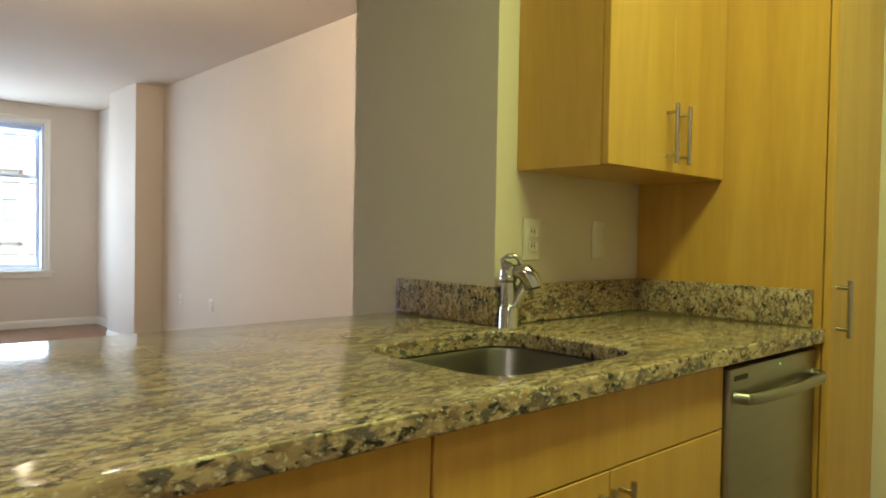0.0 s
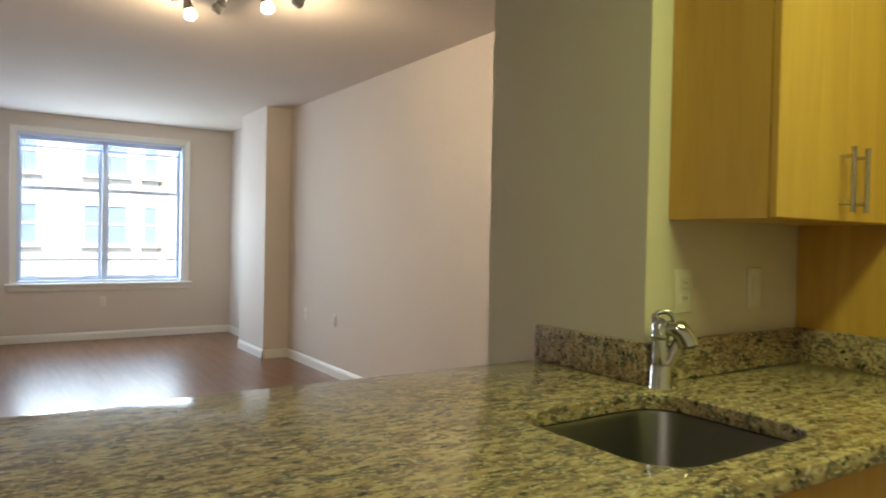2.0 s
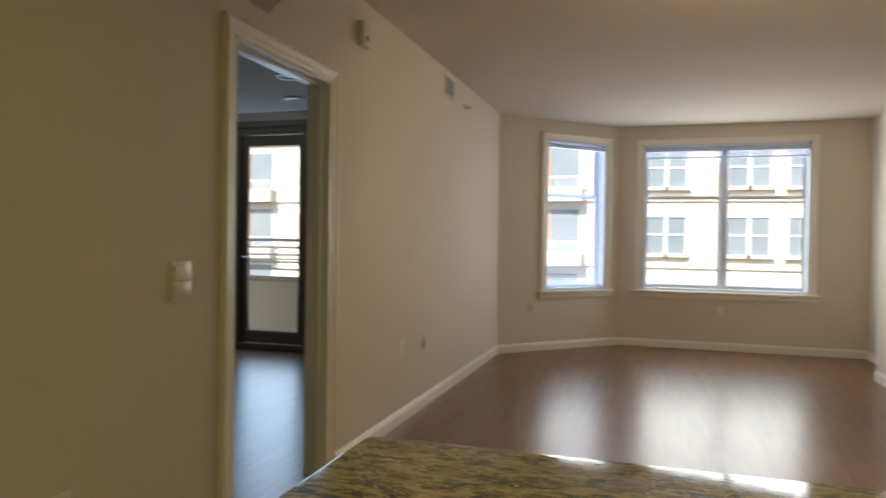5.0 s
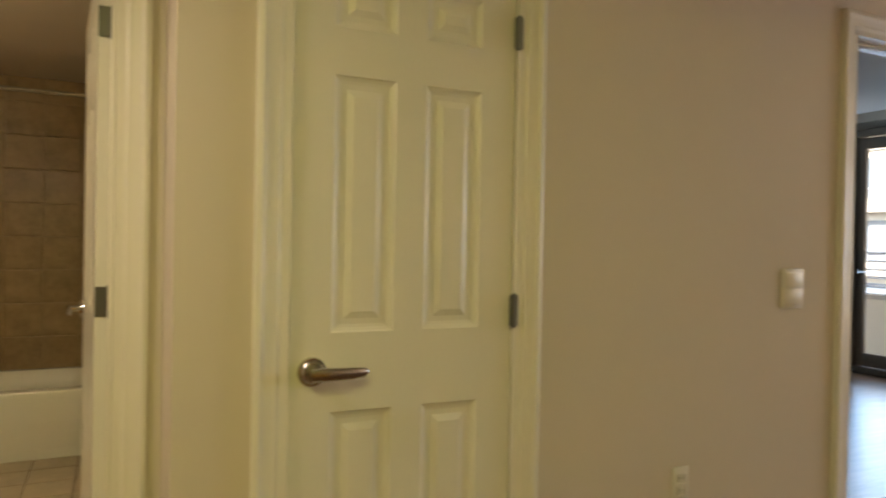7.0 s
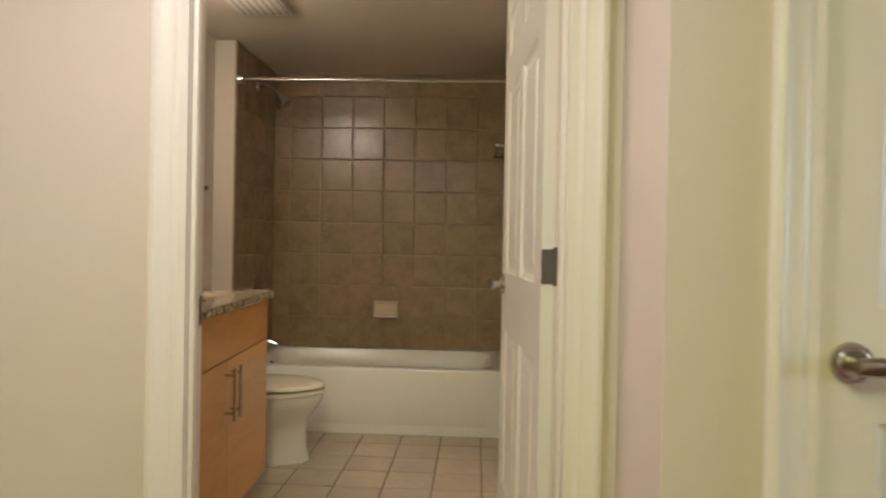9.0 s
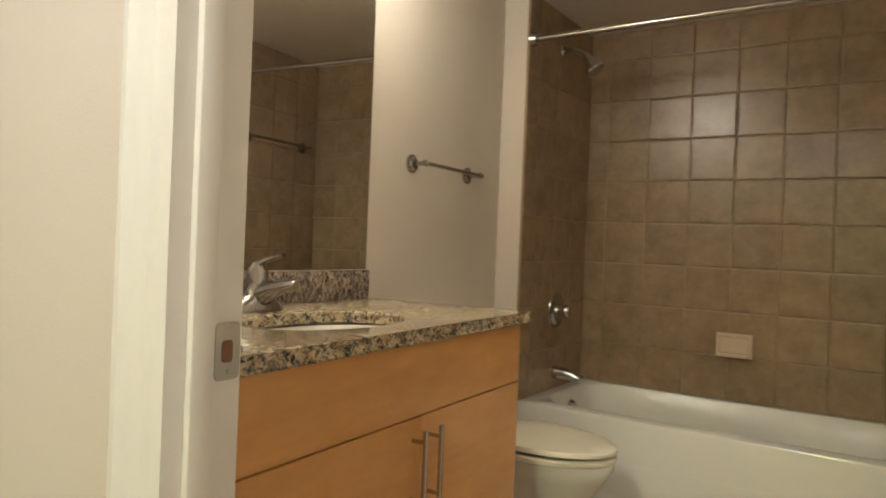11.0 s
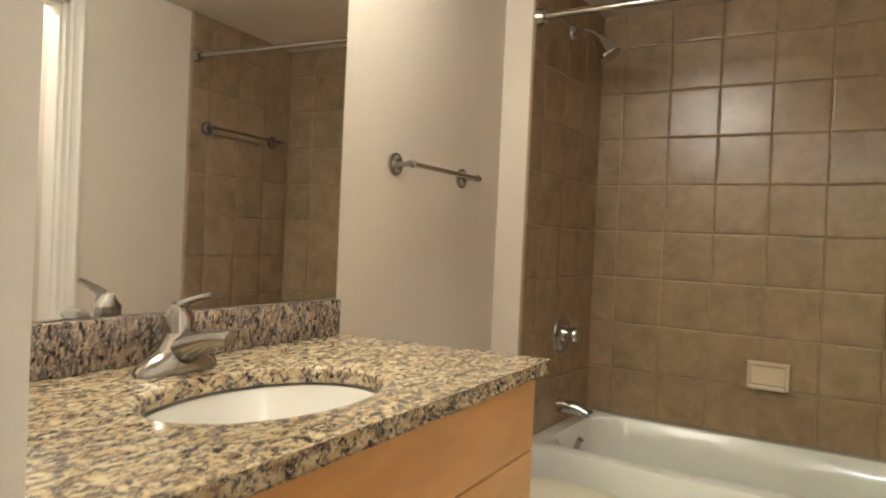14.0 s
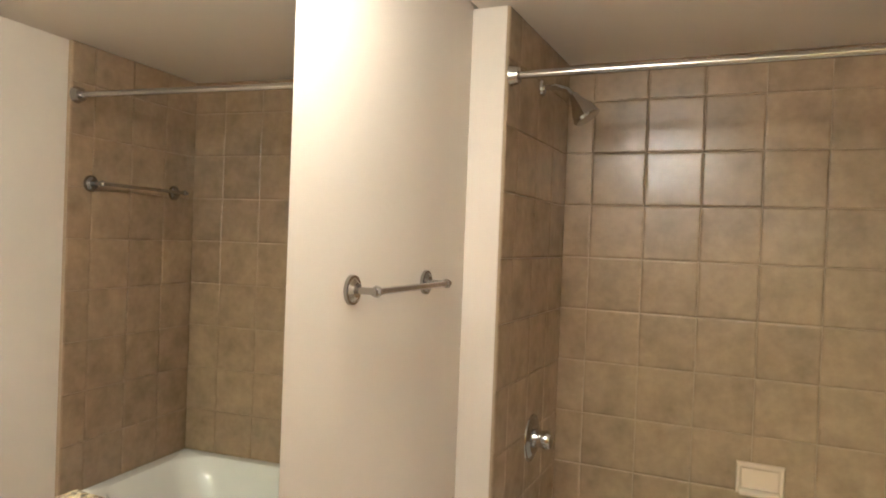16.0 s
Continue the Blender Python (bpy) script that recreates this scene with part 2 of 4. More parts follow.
# ---- building helpers ----
def box(bm, x0, x1, y0, y1, z0, z1, bevel=0.0, seg=2):
    m = Matrix.Translation(((x0 + x1) / 2, (y0 + y1) / 2, (z0 + z1) / 2)) @ Matrix.Diagonal((abs(x1 - x0), abs(y1 - y0), abs(z1 - z0), 1))
    vs = bmesh.ops.create_cube(bm, size=1, matrix=m)["verts"]
    if bevel:
        es = list({e for v in vs for e in v.link_edges})
        bmesh.ops.bevel(bm, geom=es, offset=bevel, segments=seg, affect="EDGES", profile=0.5)
    return bm


def rod(bm, a, b, r, r2=None, seg=16):
    a, b = Vector(a), Vector(b)
    d = b - a
    m = Matrix.Translation((a + b) / 2) @ d.to_track_quat("Z", "Y").to_matrix().to_4x4()
    bmesh.ops.create_cone(bm, cap_ends=True, segments=seg, radius1=r, radius2=r if r2 is None else r2, depth=d.length, matrix=m)
    return bm


def ball(bm, c, r, scale=(1, 1, 1), seg=16):
    bmesh.ops.create_uvsphere(bm, u_segments=seg, v_segments=seg // 2 + 2, radius=r, matrix=Matrix.Translation(c) @ Matrix.Diagonal((*scale, 1)))
    return bm


def tube(bm, pts, radii, seg=14, caps=True):
    """A tube along points with a radius (or rx, rz) at each."""
    pts = [Vector(p) for p in pts]
    rings, up = [], Vector((0.13, 0.21, 0.97))
    for i, p in enumerate(pts):
        d = (pts[min(i + 1, len(pts) - 1)] - pts[max(i - 1, 0)]).normalized()
        u = d.cross(up)
        if u.length < 0.15:
            u = d.cross(Vector((1, 0, 0)))
        u.normalize()
        w = u.cross(d)
        r = radii[i] if isinstance(radii, list) else radii
        ru, rw = r if isinstance(r, tuple) else (r, r)
        rings.append([bm.verts.new(p + u * ru * math.cos(6.28319 * k / seg) + w * rw * math.sin(6.28319 * k / seg)) for k in range(seg)])
    for a, b in zip(rings, rings[1:]):
        for k in range(seg):
            bm.faces.new((a[k], a[(k + 1) % seg], b[(k + 1) % seg], b[k]))
    if caps:
        bm.faces.new(rings[0][::-1])
        bm.faces.new(rings[-1])
    return bm


def loft(bm, rings, close_bottom=True, close_top=True):
    """A skin through rings of equal point counts."""
    vr = [[bm.verts.new(p) for p in r] for r in rings]
    n = len(vr[0])
    for a, b in zip(vr, vr[1:]):
        for k in range(n):
            bm.faces.new((a[k], a[(k + 1) % n], b[(k + 1) % n], b[k]))
    if close_bottom:
        bm.faces.new(vr[0][::-1])
    if close_top:
        bm.faces.new(vr[-1])
    return bm


def rrect(x0, x1, y0, y1, r, z, n=6):
    """Points of a rectangle with round corners."""
    out = []
    for cx, cy, a0 in ((x1 - r, y1 - r, 0), (x0 + r, y1 - r, 90), (x0 + r, y0 + r, 180), (x1 - r, y0 + r, 270)):
        for k in range(n + 1):
            a = radians(a0 + 90 * k / n)
            out.append((cx + r * math.cos(a), cy + r * math.sin(a), z))
    return out


def oval(cx, cy, rx, ry, z, n=32, back=1.0):
    """An ellipse; back flattens the half towards -y."""
    out = []
    for k in range(n):
        a = 6.28319 * k / n
        s = math.sin(a)
        out.append((cx + rx * math.cos(a), cy + ry * (s if s > 0 else s * back), z))
    return out


def smooth_mesh(me, angle=35):
    for p in me.polygons:
        p.use_smooth = True
    me.set_sharp_from_angle(angle=radians(angle))


def part(name, bm, material, parent=None, label="", smooth=True, m=None):
    bmesh.ops.recalc_face_normals(bm, faces=bm.faces)
    me = bpy.data.meshes.new(name)
    bm.to_mesh(me)
    bm.free()
    if smooth:
        smooth_mesh(me)
    me.materials.append(material)
    ob = new(name, me)
    if parent:
        ob.parent = parent
        if parent.get("base"):
            ob.matrix_parent_inverse = Matrix.Translation(-Vector(parent["base"]))
    if m:
        ob.matrix_basis = m
    return tagged(ob, label)


def thing(name, base, label, category, group="", kind=""):
    e = new(name)
    e.empty_display_size = 0.1
    e.location = base
    e["base"] = list(base)
    return tagged(e, label, category, group, kind)


def BM():
    return bmesh.new()


def structure(name, bm, material, label, category, smooth=False, m=None):
    ob = part(name, bm, material, None, label, smooth, m)
    return tagged(ob, "", category, "", "structure")


def wall(name, p0, p1, thick, z0, z1, label, holes=(), material=None):
    """A wall whose face runs from p0 to p1, with the room on the right hand, and openings (s0, s1, za, zb) through it."""
    bm, d = BM(), Vector(p1) - Vector(p0)
    L, s = d.length, 0.0
    for a, b, za, zb in sorted(holes):
        if a > s:
            box(bm, s, a, 0, thick, z0, z1)
        if za > z0:
            box(bm, a, b, 0, thick, z0, za)
        if zb < z1:
            box(bm, a, b, 0, thick, zb, z1)
        s = b
    if s < L:
        box(bm, s, L, 0, thick, z0, z1)
    m = Matrix.Translation((*p0, 0)) @ Matrix.Rotation(math.atan2(d.y, d.x), 4, "Z")
    return structure(name, bm, material or PAINT, label, "wall", m=m)


def along(p0, p1):
    d = Vector(p1) - Vector(p0)
    return Matrix.Translation((*p0, 0)) @ Matrix.Rotation(math.atan2(d.y, d.x), 4, "Z"), d.length


# ---- large structure ----
XL, H, HB = -2.52, 2.58, 2.187
WALLS = "warm cream painted plaster wall"
YC = -0.605
WW = ((XL, YC), (XL, 6.61))
wall("wall_west", *WW, 0.12, 0, H, WALLS, [(0.245, 0.917, 0, 2.005), (2.352, 3.205, 0, 2.03)])
BAY = ((XL, 6.61), (-1.33, 7.78))
wall("wall_bay", *BAY, 0.22, 0, H, WALLS, [(0.62, 1.49, 0.665, 2.37)])
XE = 1.30
WIN = ((-1.33, 7.78), (XE, 7.78))
wall("wall_north", *WIN, 0.22, 0, H, WALLS, [(0.275, 2.055, 0.665, 2.36)])
wall("wall_east", (XE, 8.0), (XE, 0.63), 0.15, 0, H, WALLS)
structure("wall_pilaster", box(BM(), 1.035, XE - 0.002, 5.69, 6.49, 0, H), PAINT, "boxed pilaster in warm cream paint", "wall")
structure("wall_column", box(BM(), 0.012, 1.43, 0.0, 0.63, 0, H), PAINT, "thick painted wall end beside the kitchen", "wall")
wall("wall_kitchen_east", (1.112, -0.02), (1.112, -2.6), 0.15, 0, H, WALLS)
wall("wall_kitchen_south", (1.18, -2.6), (-3.05, -2.6), 0.15, 0, H, WALLS)
HW = ((-2.796, -2.6), (-2.902, -0.605))
wall("wall_hall", *HW, 0.105, 0, H, WALLS, [(0.976, 1.892, 0, 2.03)])
wall("wall_hall_return", (-2.90, YC), (XL - 0.12, YC), 0.10, 0, H, WALLS)
wall("wall_closet_back", (-3.05, YC + 0.10), (-3.05, 0.62), 0.06, 0, H, WALLS)
YB = -2.40
TURN = Matrix.Translation((-4.686, YB, 0)) @ Matrix.Rotation(0.0514, 4, "Z") @ Matrix.Translation((4.686, -YB, 0))
wall("wall_bath_south", (TURN @ Vector((-2.99, YB, 0))).xy, (TURN @ Vector((-6.1, YB, 0))).xy, 0.14, 0, H, WALLS)
wall("wall_bath_west", (-5.825, YB), (-5.825, -0.70), 0.12, 0, H, WALLS)
wall("wall_bath_north", (-6.1, -0.745), (-3.005, -0.745), 0.10, 0, H, WALLS, [(1.668, 2.60, 0, 2.03)])
structure("wall_plumbing", box(BM(), -5.825, -5.067, YB - 0.10, -2.306, 0, HB), PAINT, "furred out wall behind the shower", "wall")
structure("wall_linen", box(box(box(BM(), -4.6, -4.5, -0.645, 0.0, 0, H), -3.22, -3.13, -0.645, 0.0, 0, H), -4.6, -3.13, 0.0, 0.08, 0, H), PAINT, "cream linen closet walls behind the bathroom", "wall")
# bedroom
wall("wall_bedroom_north", (-6.3, 5.9), (XL - 0.12, 5.9), 0.2, 0, H, WALLS, [(0.16, 0.88, 0.70, 2.36), (0.98, 1.90, 0.0, 2.40)])
wall("wall_bedroom_west", (-6.3, 0.62), (-6.3, 5.9), 0.12, 0, H, WALLS)
wall("wall_bedroom_south", (XL - 0.12, 0.62), (-6.3, 0.62), 0.1, 0, H, WALLS)

bm = BM()
box(bm, -6.45, 1.45, -2.78, 0.62, -0.12, 0)
box(bm, -6.45, 1.45, 0.62, 6.62, -0.12, 0)
vs = [bm.verts.new(p) for p in ((-2.7, 6.6, -0.001), (1.45, 6.6, -0.001), (1.45, 8.0, -0.001), (-1.4, 8.0, -0.001))]
bm.faces.new(vs)
structure("floor", bm, FLOORW, "dark brown wood laminate floor with a soft sheen", "floor")
bm = BM()
lo = [bm.verts.new(p) for p in ((-6.45, -2.78, H), (1.45, -2.78, H), (1.45, 8.0, H), (-1.42, 8.0, H), (-2.7, 6.75, H), (-6.45, 6.12, H))]
f = bm.faces.new(lo)
r = bmesh.ops.extrude_face_region(bm, geom=[f])
bmesh.ops.translate(bm, vec=(0, 0, 0.15), verts=[v for v in r["geom"] if isinstance(v, bmesh.types.BMVert)])
structure("ceiling", bm, CEIL, "pale textured plaster ceiling", "ceiling")
structure("ceiling_bathroom", box(BM(), -5.825, -3.004, YB, -0.745, HB, H - 0.01), CEIL, "low cream bathroom ceiling", "ceiling")
bm = BM()
lo = [bm.verts.new((x, y, 2.19)) for x, y in ((XL, 2.005), (-1.72, 1.255), (-1.72, -2.6), (-2.90, -2.6), (-2.90, YC), (XL, YC))]
f = bm.faces.new(lo)
r = bmesh.ops.extrude_face_region(bm, geom=[f])
bmesh.ops.translate(bm, vec=(0, 0, H - 2.20), verts=[v for v in r["geom"] if isinstance(v, bmesh.types.BMVert)])
structure("ceiling_soffit", bm, CEIL, "dropped soffit over the hallway", "ceiling")
structure("ceiling_bedroom_beam", box(BM(), -6.3, XL - 0.13, 0.63, 4.75, 2.33, H - 0.003), CEIL, "dropped ceiling band in the bedroom", "ceiling")


def skirting(name, p0, p1, s0=0.0, s1=None):
    m, L = along(p0, p1)
    e = L if s1 is None else s1
    bm = BM()
    prof = [(0, 0), (-0.015, 0), (-0.015, 0.066), (-0.011, 0.073), (-0.011, 0.080), (-0.004, 0.090), (0, 0.092)]
    loft(bm, [[(s, y, z) for y, z in prof] for s in (s0, e)])
    return structure(name, bm, WHITE, "white painted moulded baseboard", "baseboard", m=m)


for a, b, s0, s1 in ((*WW, 0.0, 0.176), (*WW, 0.986, 2.282), (*WW, 3.275, None), (*BAY, 0, None), (*WIN, 0, None),
                     ((XE, 7.78), (XE, 6.49), 0, None), ((1.035, 6.49), (1.035, 5.675), 0, None), ((1.02, 5.69), (XE, 5.69), 0, None), ((XE, 5.69), (XE, 0.63), 0, None),
                     (*HW, 0, 0.905), ((-2.90, YC), (XL, YC), 0.02, 0.38), ((-6.3, 5.9), (XL, 5.9), 0, 0.98), ((-6.3, 5.9), (XL, 5.9), 1.9, None)):
    skirting("baseboard", a, b, s0, s1)


CASE = [(0.0, 0.0), (0.067, 0.0), (0.067, 0.019), (0.061, 0.023), (0.051, 0.023), (0.045, 0.018), (0.036, 0.016), (0.024, 0.013), (0.013, 0.014), (0.007, 0.010), (0.0, 0.009)]


def casing(bm, s0, s1, z0, z1, sill=False):
    """A moulded frame round an opening, in a wall's own axes (face at y = 0, room at -y)."""
    for side in (-1, 1):
        e = s0 if side < 0 else s1
        rings = []
        for z, k in ((z0, 0), (z1, 1)):
            rings.append([(e + side * u, -v, z + (u if k else 0)) for u, v in CASE])
        loft(bm, rings)
    loft(bm, [[(s0 - u, -v, z1 + u) for u, v in CASE], [(s1 + u, -v, z1 + u) for u, v in CASE]])


def door_frame(name, p0, p1, s0, s1, z1, thick, label, both=False):
    m, _ = along(p0, p1)
    base = m @ Vector(((s0 + s1) / 2, 0, 0))
    t = thing(name, base, label, "door frame", kind="structure")
    mm = m
    bm = BM()
    casing(bm, s0, s1, 0, z1)
    part("casing", bm, WHITE, t, m=mm)
    bm = BM()
    for a, b in ((s0 - 0.001, s0 + 0.018), (s1 - 0.018, s1 + 0.001)):
        box(bm, a, b, -0.009, thick + 0.002, 0, z1)
    box(bm, s0, s1, -0.009, thick + 0.002, z1 - 0.018, z1 + 0.001)
    part("jamb", bm, WHITE, t, m=mm)
    bm = BM()
    st = thick - 0.05
    for a, b in ((s0 + 0.018, s0 + 0.030), (s1 - 0.030, s1 - 0.018)):
        box(bm, a, b, st - 0.035, st, 0, z1 - 0.018, 0.003)
    box(bm, s0 + 0.018, s1 - 0.018, st - 0.035, st, z1 - 0.03, z1 - 0.018, 0.003)
    part("door_stop", bm, WHITE, t, m=mm)
    return t


door_frame("door_frame_bedroom", *WW, 2.352, 3.205, 2.03, 0.12, "white moulded casing of the open bedroom doorway")
door_frame("door_frame_closet", *WW, 0.245, 0.917, 2.005, 0.12, "white moulded casing round the closet door")
bath_frame = door_frame("door_frame_bathroom", *HW, 0.976, 1.892, 2.03, 0.105, "white moulded casing of the bathroom doorway")
LW = ((-6.1, -0.745), (-3.005, -0.745))
door_frame("door_frame_linen", *LW, 1.668, 2.60, 2.03, 0.10, "white casing round the bathroom linen closet opening")


def panel_door(name, w, h, panels, label, parent_m, mat=DOORP, thick=0.035):
    """A moulded six-panel door in its own axes: hinge edge at x = 0, face at y = 0 and y = thick."""
    base = parent_m.translation
    t = new(name)
    t.matrix_world = parent_m
    tagged(t, label, "door")
    bm = BM()
    xs = sorted({0, w, *[p[0] for p in panels], *[p[1] for p in panels]})
    zs = sorted({0.008, h, *[p[2] for p in panels], *[p[3] for p in panels]})

    def inside(x, z):
        return any(p[0] < x < p[1] and p[2] < z < p[3] for p in panels)
    for x0, x1 in zip(xs, xs[1:]):
        for z0, z1 in zip(zs, zs[1:]):
            if not inside((x0 + x1) / 2, (z0 + z1) / 2):
                box(bm, x0, x1, 0, thick, z0, z1)
    bmesh.ops.remove_doubles(bm, verts=bm.verts, dist=0.0001)
    part("door_leaf", bm, mat, t, smooth=False)
    for x0, x1, z0, z1 in panels:
        bm = BM()
        for sy, y in ((1, 0.0), (-1, thick)):
            steps = [(0, 0.0), (0.004, 0.004), (0.012, 0.008), (0.020, 0.010), (0.034, 0.010), (0.052, 0.003), (0.056, 0.003)]
            rings = [[(x0 + i, y + sy * d, z0 + i), (x1 - i, y + sy * d, z0 + i), (x1 - i, y + sy * d, z1 - i), (x0 + i, y + sy * d, z1 - i)] for i, d in steps]
            loft(bm, rings, False, True)
        part("door_panel", bm, mat, t, smooth=False)
    return t


def lever(t, x, z, y, out, way, mat=NICKEL):
    """A lever handle on a door: rose, neck and curved lever; out: -1 or 1 along y, way: -1 or 1 along x."""
    bm = BM()
    rod(bm, (x, y, z), (x, y + out * 0.010, z), 0.037, 0.035, 28)
    rod(bm, (x, y + out * 0.010, z), (x, y + out * 0.016, z), 0.030, 0.024, 24)
    rod(bm, (x, y + out * 0.014, z), (x, y + out * 0.050, z), 0.0125, None, 16)
    tube(bm, [(x - way * 0.014, y + out * 0.050, z), (x + way * 0.015, y + out * 0.053, z + 0.001), (x + way * 0.05, y + out * 0.055, z), (x + way * 0.09, y + out * 0.052, z - 0.001), (x + way * 0.122, y + out * 0.048, z), (x + way * 0.132, y + out * 0.046, z + 0.002)],
         [(0.011, 0.016), (0.011, 0.018), (0.009, 0.017), (0.008, 0.016), (0.007, 0.013), (0.004, 0.006)], 18)
    part("lever_handle", bm, mat, t, "brushed metal lever handle on a round rose")


def hinge(t, x, y, z, mat=DKMETAL, leaf=(0.0, 0.035), face=False):
    bm = BM()
    rod(bm, (x, y, z - 0.043), (x, y, z + 0.043), 0.006, None, 12)
    for k in (-0.045, 0.045):
        ball(bm, (x, y, z + k), 0.0065, (1, 1, 0.7), 10)
    box(bm, x - 0.002, x + 0.0012, leaf[0], leaf[1], z - 0.043, z + 0.043, 0.0008, 1)
    if face:
        rod(bm, (x, y, z - 0.043), (x, y, z + 0.043), 0.0085, None, 12)
        box(bm, x - 0.014, x + 0.012, y - 0.006, y - 0.001, z - 0.043, z + 0.043, 0.0008, 1)
    part("hinge", bm, mat, t, "grey metal butt hinge")


def six_panels(w, h):
    a, m = 0.105, 0.085
    c0, c1 = w / 2 - m / 2, w / 2 + m / 2
    rows = ((0.22, 0.775), (0.975, 1.625), (1.745, h - 0.11))
    return [(x0, x1, z0, z1) for z0, z1 in rows for x0, x1 in ((a, c0), (c1, w - a))]


# closet door, shut, with its hinge knuckles on the hall side
cw = 0.628
closet = panel_door("closet_door", cw, 1.985, six_panels(cw, 1.985), "shut white six-panel closet door with a lever handle", Matrix.Translation((XL - 0.041, -0.338 + cw, 0)) @ Matrix.Rotation(radians(-90), 4, "Z"))
lever(closet, cw - 0.058, 0.88, 0.035, 1, -1)
for z in (0.22, 1.02, 1.80):
    hinge(closet, -0.001, 0.053, z, leaf=(0.030, 0.053), face=True)
# bathroom door, swung open into the room
bw = 0.86
bath_door = panel_door("bathroom_door", bw, 2.005, six_panels(bw, 2.005), "white six-panel bathroom door standing wide open", Matrix.Translation((-3.010, -0.742, 0)) @ Matrix.Rotation(radians(184.2), 4, "Z"))
lever(bath_door, bw - 0.06, 0.93, 0.035, 1, -1, CHROME)
for z in (0.22, 1.022, 1.81):
    hinge(bath_door, -0.0016, 0.0, z)
hm, _ = along(*HW)
js = 0.976 + 0.018
bm = BM()
plate = [(x, js + 0.0015, z) for x, z, _ in rrect(0.064, 0.104, 0.862, 0.936, 0.008, 0, 4)]
loft(bm, [[(js - 0.001 + d, y, z) for y, _, z in plate] for d in (0.0, 0.0022, 0.003)])
for z in (0.873, 0.925):
    rod(bm, (js + 0.0015, 0.086, z), (js + 0.0030, 0.086, z), 0.0038, 0.003, 10)
part("strike_plate", bm, NICKEL, bath_frame, "nickel strike plate let into the jamb", m=hm)
part("latch_hole", loft(BM(), [[(js + d, y, z) for y, z, _ in rrect(0.074, 0.092, 0.885, 0.913, 0.005, 0, 4)] for d in (0.0005, 0.0026)]), LATCH, bath_frame, "dark wooden latch hole", m=hm)


# ---- windows and blinds ----
def window(name, p0, p1, s0, s1, z0, z1, bays, rail, label):
    """A double-hung window: casing, stool, frame, sashes with panes; each bay is a pair of sashes."""
    m, _ = along(p0, p1)
    t = thing(name, m @ Vector(((s0 + s1) / 2, 0, z0)), label, "window", kind="structure")
    bm = BM()
    casing(bm, s0, s1, z0, z1)
    part("casing", bm, WHITE, t, m=m)
    bm = box(BM(), s0 - 0.10, s1 + 0.10, -0.045, 0.03, z0 - 0.03, z0 + 0.002, 0.006)
    part("window_sill", bm, WHITE, t, m=m)
    bm = box(BM(), s0 - 0.085, s1 + 0.085, -0.018, 0.0, z0 - 0.085, z0 - 0.03, 0.004)
    part("apron", bm, WHITE, t, m=m)
    bm = BM()
    d0, d1 = 0.10, 0.18
    for a, b in ((s0 - 0.001, s0 + 0.03), (s1 - 0.03, s1 + 0.001)):
        box(bm, a, b, 0.001, d1, z0, z1 + 0.001)
    box(bm, s0, s1, 0.001, d1, z1 - 0.03, z1 + 0.001)
    box(bm, s0, s1, 0.03, d1, z0 - 0.001, z0 + 0.03)
    w = (s1 - s0 - 0.06) / bays
    for k in range(1, bays):
        box(bm, s0 + 0.03 + k * w - 0.025, s0 + 0.03 + k * w + 0.025, 0.06, d1, z0, z1)
    part("window_frame", bm, VINYL, t, m=m)
    for k in range(bays):
        a, b = s0 + 0.03 + k * w + (0.025 if k else 0), s0 + 0.03 + (k + 1) * w - (0.025 if k < bays - 1 else 0)
        for y, za, zb in ((0.11, z0 + 0.03, rail + 0.02), (0.145, rail - 0.02, z1 - 0.03)):
            bm = BM()
            for x in ((a, a + 0.032), (b - 0.032, b)):
                box(bm, *x, y, y + 0.03, za, zb, 0.003)
            for z in ((za, za + 0.04), (zb - 0.04, zb)):
                box(bm, a + 0.03, b - 0.03, y + 0.001, y + 0.029, *z, 0.003)
            part("sash", bm, VINYL, t, m=m)
            p = part("pane", box(BM(), a + 0.03, b - 0.03, y + 0.012, y + 0.017, za + 0.038, zb - 0.038), GLASS, t, smooth=False, m=m)
            p.visible_shadow = False
    return t, m


def blind(p0, p1, s0, s1, z0, z1, pitch, tilt, label):
    m, _ = along(p0, p1)
    t = thing("window_blind", m @ Vector(((s0 + s1) / 2, 0.05, z1)), label, "blind")
    part("head_rail", box(BM(), s0, s1, 0.03, 0.075, z1 - 0.045, z1, 0.004), SLAT, t, m=m)
    bm = box(BM(), s0, s1, 0.037, 0.063, z0, z0 + 0.018, 0.004)
    part("bottom_rail", bm, SLAT, t, m=m)
    me, n = None, int((z1 - 0.06 - z0 - 0.02) / pitch)
    for k in range(n):
        z = z0 + 0.03 + k * pitch
        mm = m @ Matrix.Translation((0, 0.05, z)) @ Matrix.Rotation(radians(tilt), 4, "X")
        if me is None:
            o = part("slat", box(BM(), s0, s1, -0.0125, 0.0125, -0.0006, 0.0006), SLAT, t, smooth=False, m=mm)
            me = o.data
        else:
            o = new("slat", me)
            o.parent, o.matrix_parent_inverse = t, Matrix.Translation(-Vector(t["base"]))
            o.matrix_basis = mm
    for s in (s0 + 0.12, s1 - 0.12):
        part("ladder_cord", rod(BM(), (s, 0.05, z0), (s, 0.05, z1 - 0.02), 0.0012, None, 6), SLAT, t, m=m)
    part("tilt_wand", rod(BM(), (s0 + 0.05, 0.025, z1 - 0.55), (s0 + 0.05, 0.03, z1 - 0.03), 0.004, None, 8), DIFF, t, m=m)
    return t


